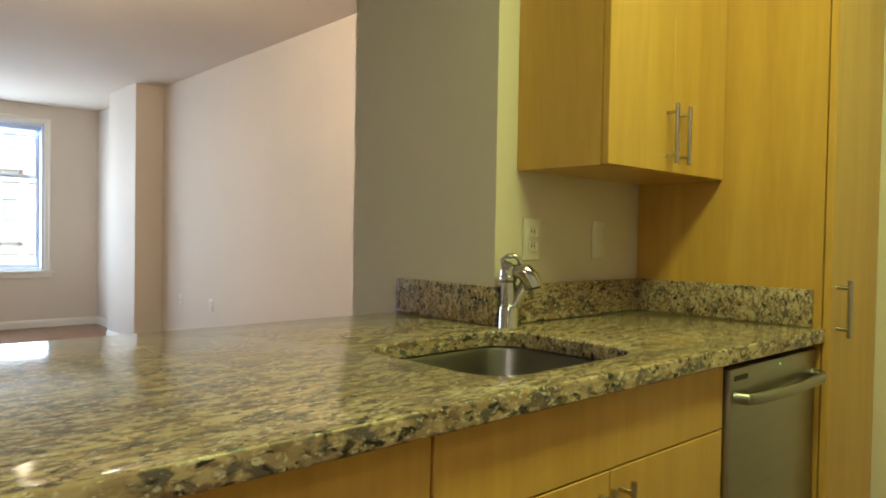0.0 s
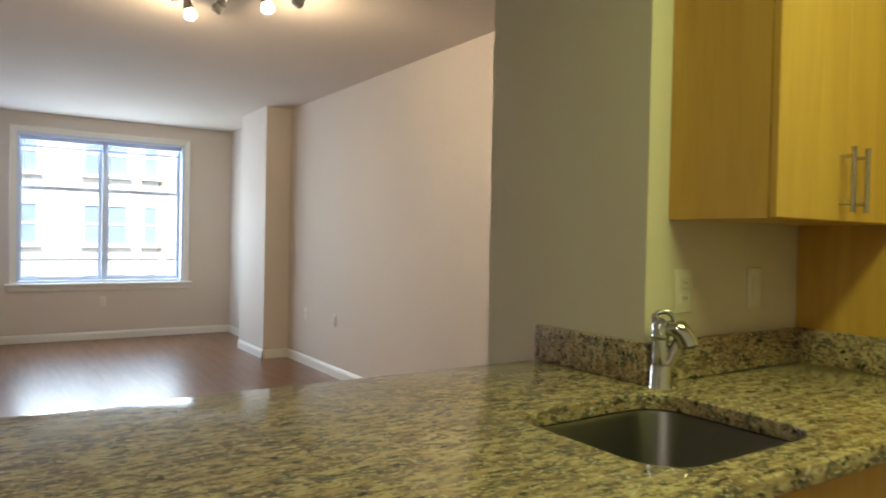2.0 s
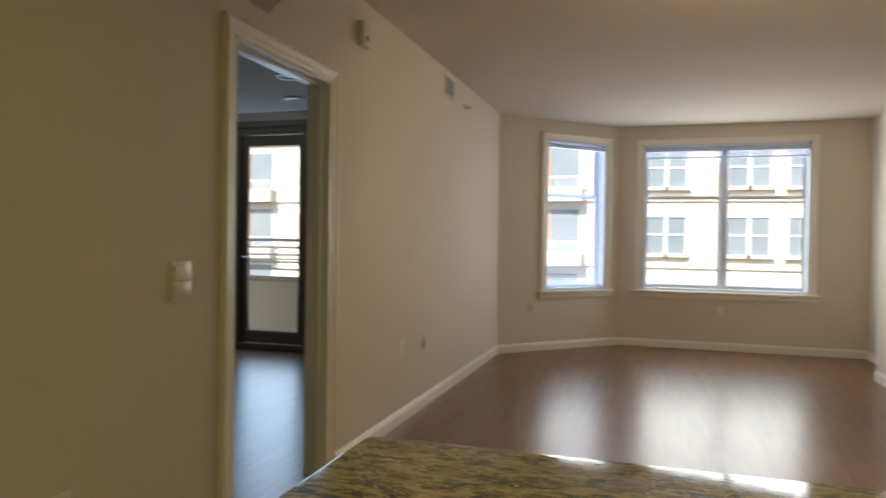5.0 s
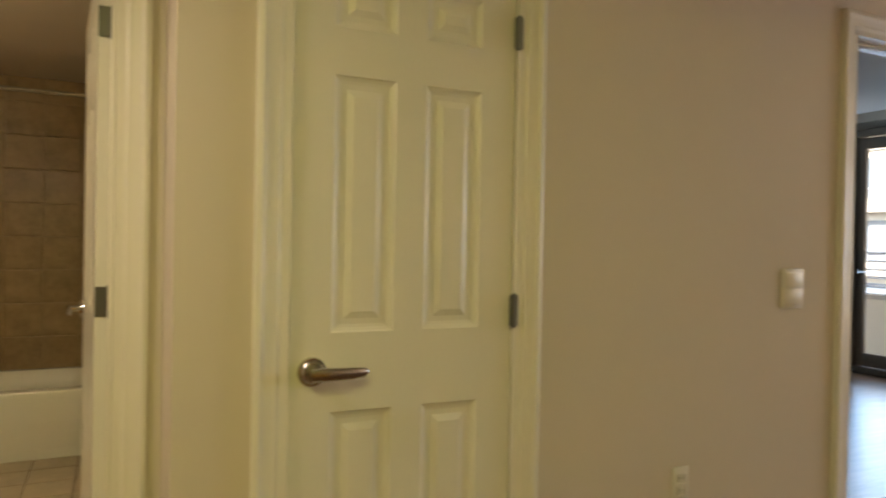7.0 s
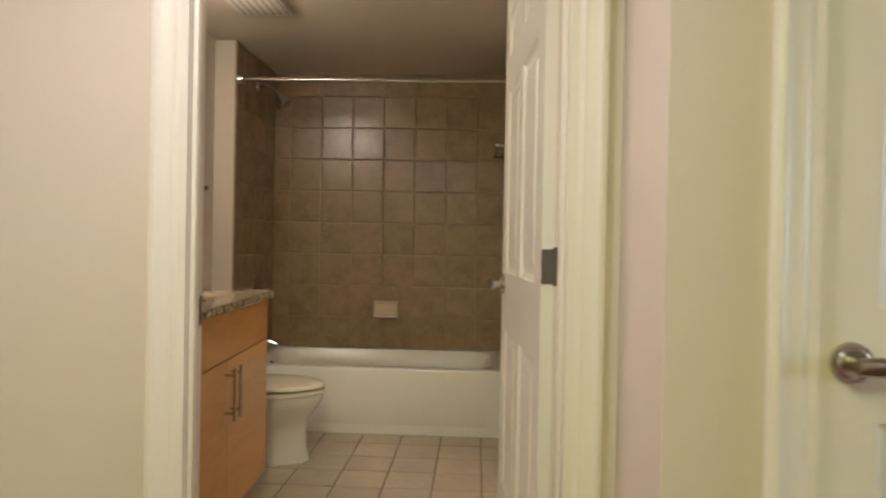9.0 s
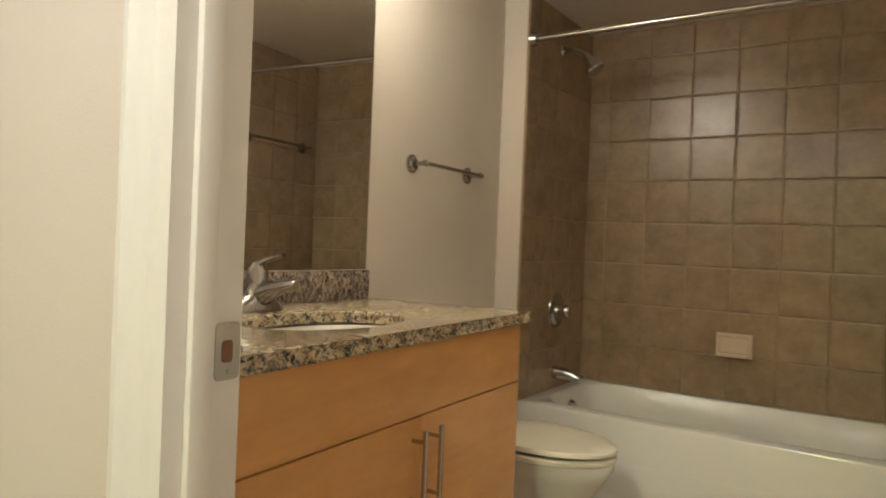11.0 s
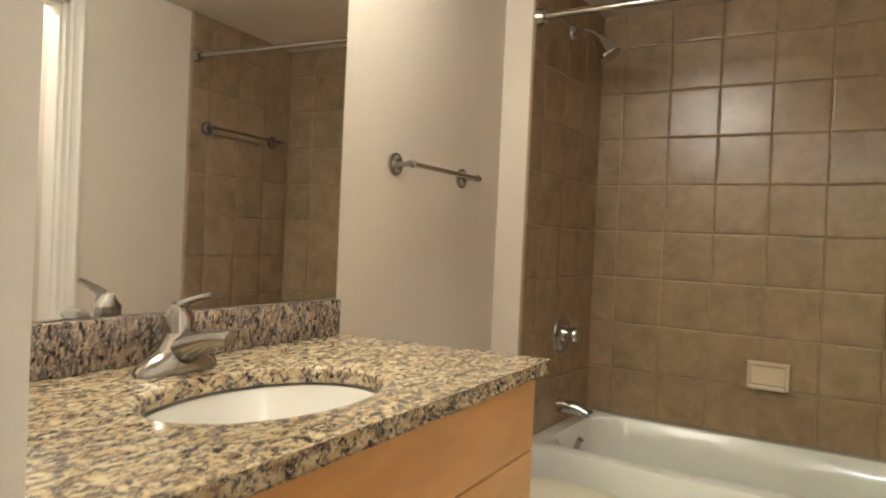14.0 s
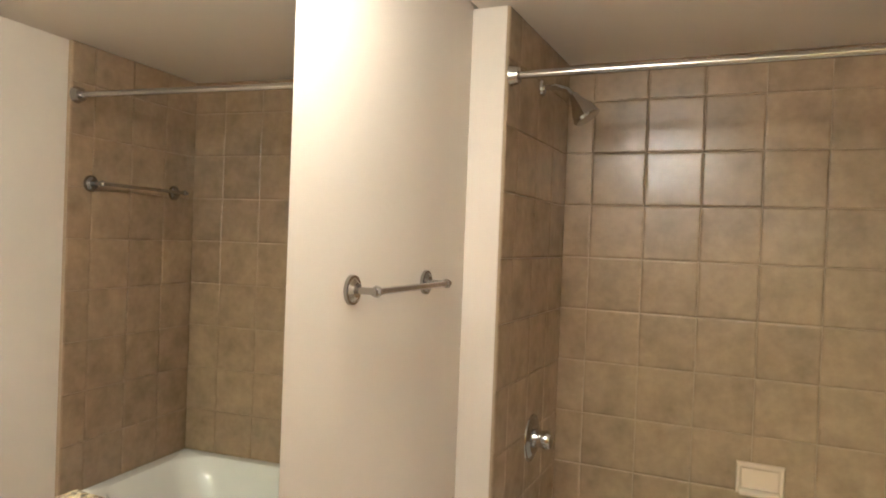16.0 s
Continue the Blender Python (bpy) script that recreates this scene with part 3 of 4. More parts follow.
window("window_1", *WIN, 0.275, 2.055, 0.665, 2.36, 2, 1.75, "wide white double window with four panes")
window("window_2", *BAY, 0.62, 1.49, 0.665, 2.37, 1, 1.75, "narrow white double-hung window in the bay")
blind(*BAY, 0.655, 1.455, 0.70, 2.325, 0.021, 6, "pale horizontal blind let down with open slats")
blind(*WIN, 0.31, 1.155, 2.20, 2.325, 0.006, 0, "pale horizontal blind drawn up to the window head")
blind(*WIN, 1.175, 2.02, 2.20, 2.325, 0.006, 0, "pale horizontal blind drawn up to the window head")

# bedroom: glazed balcony door and the window beside it
BN = ((-6.3, 5.9), (XL - 0.12, 5.9))
m, _ = along(*BN)
t = thing("balcony_door", (-4.86, 5.95, 0), "taupe framed glass balcony door standing shut", "door", kind="structure")
bm = BM()
for a, b in ((0.98, 1.05), (1.83, 1.90)):
    box(bm, a, b, -0.01, 0.16, 0, 2.40, 0.004)
for z in ((0, 0.06), (2.33, 2.40)):
    box(bm, 1.05, 1.83, -0.01, 0.16, *z, 0.004)
box(bm, 0.98, 1.90, -0.03, 0.0, 2.40, 2.47, 0.006)
part("door_frame", bm, BRONZE, t, m=m)
bm = BM()
for a, b in ((1.055, 1.13), (1.75, 1.825)):
    box(bm, a, b, 0.03, 0.075, 0.07, 2.32, 0.005)
box(bm, 1.13, 1.75, 0.031, 0.074, 0.07, 0.20, 0.005)
box(bm, 1.13, 1.75, 0.031, 0.074, 2.21, 2.32, 0.005)
part("door_leaf", bm, BRONZE, t, m=m)
o = part("pane", box(BM(), 1.12, 1.76, 0.048, 0.056, 0.19, 2.22), GLASS, t, smooth=False, m=m)
o.visible_shadow = False
bm = rod(BM(), (1.095, 0.03, 1.0), (1.095, -0.02, 1.0), 0.012)
tube(bm, [(1.095, -0.02, 1.0), (1.15, -0.03, 1.0), (1.20, -0.028, 1.0)], [0.009, 0.008, 0.007])
part("handle", bm, NICKEL, t, m=m)
window("window_3", *BN, 0.16, 0.88, 0.70, 2.36, 1, 1.80, "double-hung bedroom window beside the balcony door")


# ---- small fittings on walls and ceilings ----
def on_wall(x, y, z, face):
    """A pose on a wall whose face looks towards the given degrees: local -y leaves the wall."""
    return Matrix.Translation((x, y, z)) @ Matrix.Rotation(radians(face + 90), 4, "Z")


def outlet(x, y, z, face, label="cream wall outlet with two sockets", blank=False):
    t = new("wall_outlet")
    t.matrix_world = on_wall(x, y, z, face)
    tagged(t, label, "outlet")
    part("cover_plate", box(BM(), -0.035, 0.035, -0.006, 0.0, -0.057, 0.057, 0.004), PLAST, t)
    for dz in (() if blank else (-0.020, 0.020)):
        s = part("socket", box(BM(), -0.0165, 0.0165, -0.0085, -0.005, dz - 0.0145, dz + 0.0145, 0.005), PLAST, t)
        bm = BM()
        for dx in (-0.006, 0.006):
            box(bm, dx - 0.0012, dx + 0.0012, -0.0092, -0.0084, dz - 0.003, dz + 0.006)
        part("slot", bm, BLACK, s)
    if blank:
        part("jack", rod(BM(), (0, -0.005, 0), (0, -0.012, 0), 0.006, None, 12), NICKEL, t)
    return t


def rocker_switch(x, y, z, face, label, small=False):
    t = new("light_switch")
    t.matrix_world = on_wall(x, y, z, face)
    tagged(t, label, "light switch")
    if small:
        part("cover_plate", box(BM(), -0.035, 0.035, -0.006, 0.0, -0.057, 0.057, 0.004), PLAST, t)
        part("rocker", box(BM(), -0.0165, 0.0165, -0.010, -0.005, -0.033, 0.033, 0.003), PLAST, t)
        return
    part("cover_plate", box(BM(), -0.056, 0.056, -0.007, 0.0, -0.072, 0.072, 0.005), PLAST, t)
    for dz in (-0.030, 0.030):
        part("rocker", box(BM(), -0.046, 0.046, -0.013, -0.006, dz - 0.027, dz + 0.027, 0.004), PLAST, t)
    return t


outlet(0.155, 0.0, 1.156, -90)
rocker_switch(0.475, 0.0, 1.156, -90, "cream single rocker switch above the worktop", True)
outlet(XE, 4.55, 0.505, 180)
outlet(XE, 5.22, 0.50, 180, "cream wall plate with a cable jack", True)
outlet(XL, 4.155, 0.476, 0)
outlet(XL, 3.685, 0.506, 0, "cream wall plate with a cable jack", True)
outlet(XL, 0.937, 0.44, 0)
m, _ = along(*BAY)
p = m @ Vector((0.445, 0, 0.50))
outlet(p.x, p.y, p.z, -46.2)
outlet(-0.18, 7.78, 0.446, -90)
rocker_switch(XL, 1.445, 1.069, 0, "cream double rocker switch beside the bedroom door")

# smoke alarm, wall register, sprinkler
t = new("strobe_alarm")
t.matrix_world = on_wall(XL, 2.965, 2.372, 0)
tagged(t, "cream fire alarm strobe on the wall", "alarm")
part("alarm_body", box(BM(), -0.055, 0.055, -0.045, 0, -0.07, 0.07, 0.010), PLAST, t)
part("strobe_lens", box(BM(), -0.03, 0.03, -0.062, -0.044, -0.045, -0.010, 0.008), DIFF, t)
t = new("air_register")
t.matrix_world = on_wall(XL, 4.70, 2.455, 0)
tagged(t, "grey slatted air register high on the wall", "vent")
bm = BM()
for a in ((-0.13, 0.13, 0.068, 0.085), (-0.13, 0.13, -0.085, -0.068), (-0.13, -0.112, -0.07, 0.07), (0.112, 0.13, -0.07, 0.07)):
    box(bm, a[0], a[1], -0.010, 0, a[2], a[3], 0.002)
part("register_frame", bm, PLAST, t)
part("backing", box(BM(), -0.114, 0.114, -0.0015, 0, -0.07, 0.07), DKMETAL, t)
for k in range(8):
    z = -0.058 + k * 0.0165
    part("slat", box(BM(), -0.112, 0.112, -0.008, -0.002, z - 0.004, z + 0.004), FANSL, t, smooth=False)
t = new("sprinkler_head")
t.matrix_world = on_wall(XL, 5.21, 2.38, 0)
tagged(t, "small white sidewall sprinkler head", "sprinkler")
part("escutcheon", rod(BM(), (0, 0, 0), (0, -0.012, 0), 0.04, 0.030, 20), PLAST, t)
bm = rod(BM(), (0, -0.01, 0), (0, -0.055, 0), 0.010, None, 12)
box(bm, -0.02, 0.02, -0.058, -0.052, -0.008, 0.012, 0.002)
part("deflector", bm, PLAST, t)

# track light
A, B = Vector((-0.51, 2.82, 0)), Vector((0.06, 2.14, 0))
u = (B - A).normalized()
t = thing("track_light", (*((A + B) / 2).xy, H), "ceiling track light with four spot heads, two of them lit", "ceiling light")
bm = BM()
tube(bm, [(*A.xy, 2.545), (*((A + B) / 2).xy, 2.545), (*B.xy, 2.545)], (0.016, 0.010))
rod(bm, (*((A + B) / 2).xy, 2.54), (*((A + B) / 2).xy, H), 0.055, 0.06, 24)
part("rail", bm, NICKEL, t)
for k, lit in enumerate((True, False, True, False)):
    c = A + u * (0.10 + k * 0.235)
    d = Vector((0.25, -0.1, -1)).normalized() if lit else Vector((-0.45, 0.45, -0.8)).normalized()
    top = Vector((c.x, c.y, 2.52))
    bm = rod(BM(), (c.x, c.y, 2.54), top, 0.006, None, 10)
    tube(bm, [top - d * 0.02, top, top + d * 0.02, top + d * 0.04], [0.014, 0.022, 0.026, 0.028])
    hd = part("spot_head", bm, NICKEL, t)
    bm = tube(BM(), [top + d * 0.035, top + d * 0.055, top + d * 0.075, top + d * 0.088, top + d * 0.094], [0.020, 0.031, 0.034, 0.026, 0.008])
    part("bulb", bm, BULB if lit else DIFF, hd, "glowing bulb" if lit else "unlit frosted bulb")
    if lit:
        aim = Vector((-0.25, 0.85, -0.45)) if k == 0 else Vector((0.62, 0.45, -0.5))
        sp = lamp("spot_glow", "SPOT", 18 if k == 0 else 22, WARM, look(top + d * 0.10, top + d * 0.10 + aim), 0.05)
        sp.data.spot_size, sp.data.spot_blend = radians(165), 0.6

# recessed lamps in the bedroom band
for x, y in ((-3.33, 3.575), (-3.67, 4.26)):
    t = thing("recessed_light", (x, y, 2.33), "white recessed downlight in the bedroom ceiling", "ceiling light", "bedroom downlights")
    bm = loft(BM(), [[(x + r * math.cos(a), y + r * math.sin(a), z) for a in [6.28319 * k / 28 for k in range(28)]] for r, z in ((0.085, 2.329), (0.085, 2.318), (0.065, 2.316), (0.055, 2.327))], False, True)
    part("trim_ring", bm, WHITE, t)


# ---- kitchen ----
def bar_handle(t, a, b, out, r=0.006, mat=NICKEL):
    """A bar pull: posts at a quarter and three quarters of the bar."""
    a, b, out = Vector(a), Vector(b), Vector(out)
    bm = rod(BM(), a + out, b + out, r, None, 14)
    for f in (0.14, 0.86):
        p = a.lerp(b, f)
        rod(bm, p, p + out, r * 0.8, None, 12)
    return part("handle", bm, mat, t, "brushed metal bar handle")


def inset_poly(pts, d):
    """Moves the sides of a polygon (anticlockwise) inwards by d."""
    out, n = [], len(pts)
    for i in range(n):
        p, q, r = Vector(pts[i - 1][:2]), Vector(pts[i][:2]), Vector(pts[(i + 1) % n][:2])
        a, b = (q - p).normalized(), (r - q).normalized()
        na, nb = Vector((-a.y, a.x)), Vector((-b.y, b.x))
        k = (na + nb) / max(0.2, 1 + na.dot(nb))
        out.append((q.x + k.x * d, q.y + k.y * d))
    return out


def slab(bm, outer, hole, z, thick, r=0.008):
    """A stone slab with eased edges and one hole; both outlines run anticlockwise."""
    def skirt(pts, sign):
        rings = []
        for k in range(5):
            a = radians(90 * k / 4)
            i = r * (1 - math.sin(a)) * sign
            rings.append([bm.verts.new((x, y, z - r * (1 - math.cos(a)))) for x, y in inset_poly(pts, i)])
        for k in range(4, -1, -1):
            a = radians(90 * k / 4)
            i = r * (1 - math.sin(a)) * sign
            rings.append([bm.verts.new((x, y, z - thick + r * (1 - math.cos(a)))) for x, y in inset_poly(pts, i)])
        n = len(pts)
        for A_, B_ in zip(rings, rings[1:]):
            for k in range(n):
                bm.faces.new((A_[k], A_[(k + 1) % n], B_[(k + 1) % n], B_[k]))
        return rings[0], rings[-1]
    tops, bots = [], []
    for pts, sg in ((outer, 1), (hole, -1)):
        a, b = skirt(pts, sg)
        tops.append(a)
        bots.append(b)
    for rs in (tops, bots):
        es = []
        for ring in rs:
            for k in range(len(ring)):
                e = bm.edges.get((ring[k], ring[(k + 1) % len(ring)]))
                es.append(e)
        bmesh.ops.triangle_fill(bm, use_beauty=True, edges=es)
    return bm


def arc(cx, cy, r, a0, a1, n=5):
    return [(cx + r * math.cos(radians(a0 + (a1 - a0) * k / n)), cy + r * math.sin(radians(a0 + (a1 - a0) * k / n))) for k in range(n + 1)]


CT, CF, CB, CX0, CX1 = 0.930, -0.575, 0.386, -1.34, 0.698
CL = -0.520  # the front edge runs a little out of square
outer = [*arc(CX0 + 0.025, CL + 0.025, 0.025, 180, 270), (CX1, CF), (CX1, -0.001), (0.011, -0.001), (0.011, CB), (-0.7, CB), *arc(CX0 + 0.025, CB - 0.025, 0.025, 90, 180)]
SX0, SX1, SY0, SY1 = -0.478, -0.025, -0.462, -0.068
hole = [(x, y) for x, y, _ in rrect(SX0, SX1, SY0, SY1, 0.09, 0, 8)]
tagged(part("kitchen_worktop", slab(BM(), outer, hole, CT, 0.038, 0.005), GRAN, None, "speckled tan granite peninsula worktop with a sink cut-out"), "", "worktop")
t = thing("granite_backsplash", (0.3, -0.01, CT), "low speckled granite backsplash round the worktop", "backsplash")
part("upstand", box(BM(), -0.009, 0.011, -0.021, CB - 0.004, CT + 0.001, CT + 0.103, 0.003), GRAN, t)
part("upstand", box(BM(), 0.0115, CX1 - 0.022, -0.021, -0.001, CT + 0.001, CT + 0.103, 0.003), GRAN, t)
part("upstand", box(BM(), CX1 - 0.021, CX1 - 0.001, CF + 0.03, -0.001, CT + 0.001, CT + 0.103, 0.003), GRAN, t)

t = thing("kitchen_sink", (-0.24, -0.27, 0.70), "undermounted stainless steel sink bowl with rounded corners", "sink")
z0 = CT - 0.039
rings = [rrect(SX0 - 0.02, SX1 + 0.02, SY0 - 0.02, SY1 + 0.02, 0.10, z0, 8), rrect(SX0 - 0.004, SX1 + 0.004, SY0 - 0.004, SY1 + 0.004, 0.092, z0 - 0.001, 8), rrect(SX0, SX1, SY0, SY1, 0.09, z0 - 0.01, 8),
         rrect(SX0 + 0.012, SX1 - 0.012, SY0 + 0.012, SY1 - 0.012, 0.08, z0 - 0.15, 8), rrect(SX0 + 0.03, SX1 - 0.03, SY0 + 0.03, SY1 - 0.03, 0.07, z0 - 0.178, 8), rrect(SX0 + 0.06, SX1 - 0.06, SY0 + 0.06, SY1 - 0.06, 0.06, z0 - 0.184, 8)]
part("bowl", loft(BM(), rings, False, True), SINKST, t)
part("drain", rod(BM(), (-0.24, -0.27, z0 - 0.1838), (-0.24, -0.27, z0 - 0.179), 0.045, 0.040, 24), CHROME, t)

fx, fy = 0.015, -0.050
t = thing("kitchen_faucet", (fx, fy, CT), "chrome single-lever pull-out kitchen faucet behind the sink", "faucet")
dv = Vector((0.62, -0.78, 0)).normalized()
Z = Vector((0, 0, 0.9))
c = Vector((fx, fy, CT))
bm = tube(BM(), [c, c + Z * 0.004, c + Z * 0.058, c + Z * 0.064], [0.0275, 0.0265, 0.0255, 0.0225], 28)
tube(bm, [c + Z * 0.060, c + Z * 0.128 - dv * 0.004], [0.0215, 0.0205], 26)
tube(bm, [c + Z * 0.128 - dv * 0.004, c + Z * 0.132 - dv * 0.004, c + Z * 0.142 - dv * 0.004, c + Z * 0.146 - dv * 0.004], [0.0205, 0.0225, 0.0225, 0.0205], 26)
tube(bm, [c + Z * 0.144 - dv * 0.004, c + Z * 0.168 - dv * 0.004, c + Z * 0.182 - dv * 0.002, c + Z * 0.188], [0.0200, 0.0195, 0.014, 0.004], 24)
part("faucet_body", bm, CHROME, t)
bm = tube(BM(), [c + Z * 0.052 + dv * 0.004, c + Z * 0.075 + dv * 0.018, c + Z * 0.082 + dv * 0.022, c + Z * 0.125 + dv * 0.040], [0.020, 0.0185, 0.0165, 0.0150], 22)
part("docking_tube", bm, CHROME, t)
h0 = c + Z * 0.150 + dv * 0.018
bm = tube(BM(), [h0 - dv * 0.012, h0 + Z * 0.010, h0 + dv * 0.020 + Z * 0.008, h0 + dv * 0.034 - Z * 0.010, h0 + dv * 0.040 - Z * 0.034], [0.012, 0.020, 0.025, 0.0265, 0.0270], 24)
hd = part("spray_head", bm, CHROME, t)
n_ = h0 + dv * 0.040 - Z * 0.034
part("nozzle", tube(BM(), [n_ + Z * 0.002, n_ - Z * 0.005 + dv * 0.001], [0.0235, 0.0215], 20), BLACK, hd)
bm = tube(BM(), [c + Z * 0.172 - dv * 0.016, c + Z * 0.190 - dv * 0.018, c + Z * 0.202 - dv * 0.006, c + Z * 0.204 + dv * 0.010, c + Z * 0.196 + dv * 0.022, c + Z * 0.180 + dv * 0.026], [0.008, 0.0075, 0.007, 0.007, 0.0065, 0.006], 14)
part("lever_handle", bm, CHROME, t)


def front(t, name, x0, x1, y, z0, z1, mat=MAPLE, out=-1, thick=0.019):
    bm = box(BM(), x0, x1, min(y, y - out * thick), max(y, y - out * thick), z0, z1, 0.0015, 1)
    return part(name, bm, mat, t)


FY = CF + 0.028
t = thing("sink_base_cabinet", (-0.30, -0.28, 0), "maple sink base cabinet with two doors and a false drawer", "cabinet")
part("cabinet_body", box(BM(), -0.652, 0.198, FY + 0.022, 0.05, 0.09, 0.70), MAPLE, t, smooth=False)
part("cabinet_back", box(BM(), -0.652, 0.0, 0.03, 0.05, 0.70, CT - 0.039), MAPLE, t, smooth=False)
part("toe_kick", box(BM(), -0.652, 0.198, FY + 0.08, FY + 0.10, 0, 0.09), MAPLE, t, smooth=False)
front(t, "drawer_front", -0.650, 0.196, FY, 0.745, 0.886)
for x0, x1, hx in ((-0.650, -0.2285, -0.258), (-0.2255, 0.196, -0.196)):
    d = front(t, "cabinet_door", x0, x1, FY, 0.10, 0.742)
    bar_handle(d, (hx, FY, 0.722), (hx, FY, 0.575), (0, -0.030, 0))
t.location.y, t.rotation_euler.z = -0.252, -0.027
t = thing("drawer_base_cabinet", (-1.0, -0.28, 0), "maple base cabinet at the end of the peninsula", "cabinet")
part("cabinet_body", box(BM(), -1.295, -0.655, FY + 0.022, 0.05, 0.09, CT - 0.039), MAPLE, t, smooth=False)
part("end_panel", box(BM(), -1.313, -1.296, FY + 0.001, 0.07, 0.0, CT - 0.039), MAPLE, t, smooth=False)
part("toe_kick", box(BM(), -1.295, -0.655, FY + 0.08, FY + 0.10, 0, 0.09), MAPLE, t, smooth=False)
front(t, "drawer_front", -1.294, -0.654, FY, 0.745, 0.886)
d = front(t, "cabinet_door", -1.294, -0.654, FY, 0.10, 0.742)
bar_handle(d, (-0.69, FY, 0.722), (-0.69, FY, 0.575), (0, -0.030, 0))
t.location.y, t.rotation_euler.z = -0.232, -0.027
structure("wall_peninsula", box(BM(), -1.313, -0.002, 0.071, 0.15, 0, CT - 0.039), PAINT, "painted back of the peninsula below the worktop", "wall")

t = thing("dishwasher", (0.445, -0.28, 0), "stainless steel dishwasher with a bowed bar handle", "dishwasher")
part("appliance_body", box(BM(), 0.203, 0.690, FY + 0.03, -0.03, 0.08, 0.882), DKMETAL, t, smooth=False)
part("door", box(BM(), 0.204, 0.690, FY - 0.012, FY + 0.029, 0.11, 0.876, 0.006), STEEL, t, "brushed stainless steel door")
part("toe_kick", box(BM(), 0.204, 0.690, FY + 0.05, FY + 0.07, 0.0, 0.105), BLACK, t, smooth=False)
bm = tube(BM(), [(0.222, FY - 0.012, 0.812), (0.229, FY - 0.040, 0.812), (0.265, FY - 0.052, 0.812), (0.447, FY - 0.062, 0.812), (0.62, FY - 0.052, 0.812), (0.660, FY - 0.040, 0.812), (0.667, FY - 0.012, 0.812)], [(0.011, 0.013), (0.010, 0.013), (0.009, 0.013), (0.009, 0.013), (0.009, 0.013), (0.010, 0.013), (0.011, 0.013)])
part("handle", bm, STEEL, t)
part("nameplate", box(BM(), 0.22, 0.285, FY - 0.0135, FY - 0.0118, 0.848, 0.860), BLACK, t, "small dark nameplate", smooth=False)
part("indicator_light", rod(BM(), (0.46, FY - 0.0118, 0.862), (0.46, FY - 0.0135, 0.862), 0.002, None, 10), LED, t, "green indicator light")

t.location.y, t.rotation_euler.z = -0.273, -0.027
t = thing("pantry_cabinet", (0.86, -0.30, 0), "tall maple pantry cabinet with a long bar handle", "cabinet")
part("side_panel", box(BM(), CX1 + 0.001, CX1 + 0.020, CF + 0.012, -0.002, 0, H - 0.012), MAPLE, t, smooth=False)
part("cabinet_body", box(BM(), CX1 + 0.021, 1.108, CF + 0.013, -0.005, 0.09, H - 0.013), MAPLE, t, smooth=False)
d = front(t, "cabinet_door", CX1 + 0.003, 1.108, CF - 0.010, 0.10, 1.98)
bar_handle(d, (CX1 + 0.050, CF - 0.010, 0.905), (CX1 + 0.050, CF - 0.010, 1.06), (0, -0.032, 0), 0.007)
front(t, "cabinet_door", CX1 + 0.003, 1.108, CF - 0.010, 1.984, H - 0.015)

UX0, UX1, UZ, UY = 0.092, CX1 - 0.002, 1.339, -0.285
t = thing("wall_cabinet", (0.39, 0, UZ), "maple wall cabinet with two doors above the worktop", "cabinet")
part("cabinet_body", box(BM(), UX0, UX1, UY + 0.022, -0.001, UZ, H - 0.012), MAPLE, t, smooth=False)
mid = (UX0 + UX1) / 2
for x0, x1, hx in ((UX0 + 0.001, mid - 0.0015, mid - 0.033), (mid + 0.0015, UX1 - 0.001, mid + 0.033)):
    d = front(t, "cabinet_door", x0, x1, UY, UZ + 0.001, H - 0.02)
    bar_handle(d, (hx, UY, UZ + 0.022), (hx, UY, UZ + 0.178), (0, -0.030, 0))

# added, unseen ceiling fixtures that the kitchen, hall and bathroom lamps sit in
for nm, x, y, z, w, l, lab in (("ceiling_light", -0.15, -1.05, H, 0.62, 0.17, "long frosted ceiling light in the kitchen"), ("ceiling_light", -2.10, -1.45, 2.19, 0.16, 0.16, "small frosted housing added for the unseen hall lamp"), ("ceiling_light", -3.95, -0.32, H, 0.12, 0.12, "small frosted ceiling light in the linen closet")):
    t = thing(nm, (x, y, z), lab, "ceiling light")
    part("housing", box(BM(), x - w, x + w, y - l, y + l, z - 0.05, z - 0.001, 0.01), DIFF, t)


# ---- bathroom ----
VX0, VX1, VF, VT = -4.14, -2.975, -1.825, 0.862
KX, KY = -3.516, -2.065
VS = VX0 + 0.045
outer = [(VX0, VF), (VX1, VF), (VX1, YB + 0.001), (VS, YB + 0.001)]
hole = [(x, y) for x, y, _ in oval(KX, KY, 0.228, 0.152, 0, 36)]
tagged(part("vanity_worktop", slab(BM(), outer, hole, VT, 0.032, 0.007), GRAN2, None, "speckled cream granite vanity top with an oval cut-out"), "", "worktop")
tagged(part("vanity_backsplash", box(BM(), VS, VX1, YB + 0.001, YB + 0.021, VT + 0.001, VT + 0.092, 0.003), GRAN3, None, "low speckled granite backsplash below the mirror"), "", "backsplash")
t = thing("vanity_cabinet", (-3.6, -2.1, 0), "honey maple vanity cabinet with two doors", "cabinet")
VY = VF - 0.020
part("cabinet_body", box(BM(), VX0 + 0.015, VX1, YB + 0.002, VY - 0.02, 0.09, 0.660), BMAPLE, t, smooth=False)
part("side_panel", box(BM(), VX0 + 0.015, VX0 + 0.034, YB + 0.003, VY - 0.02, 0.650, VT - 0.034), BMAPLE, t, smooth=False)
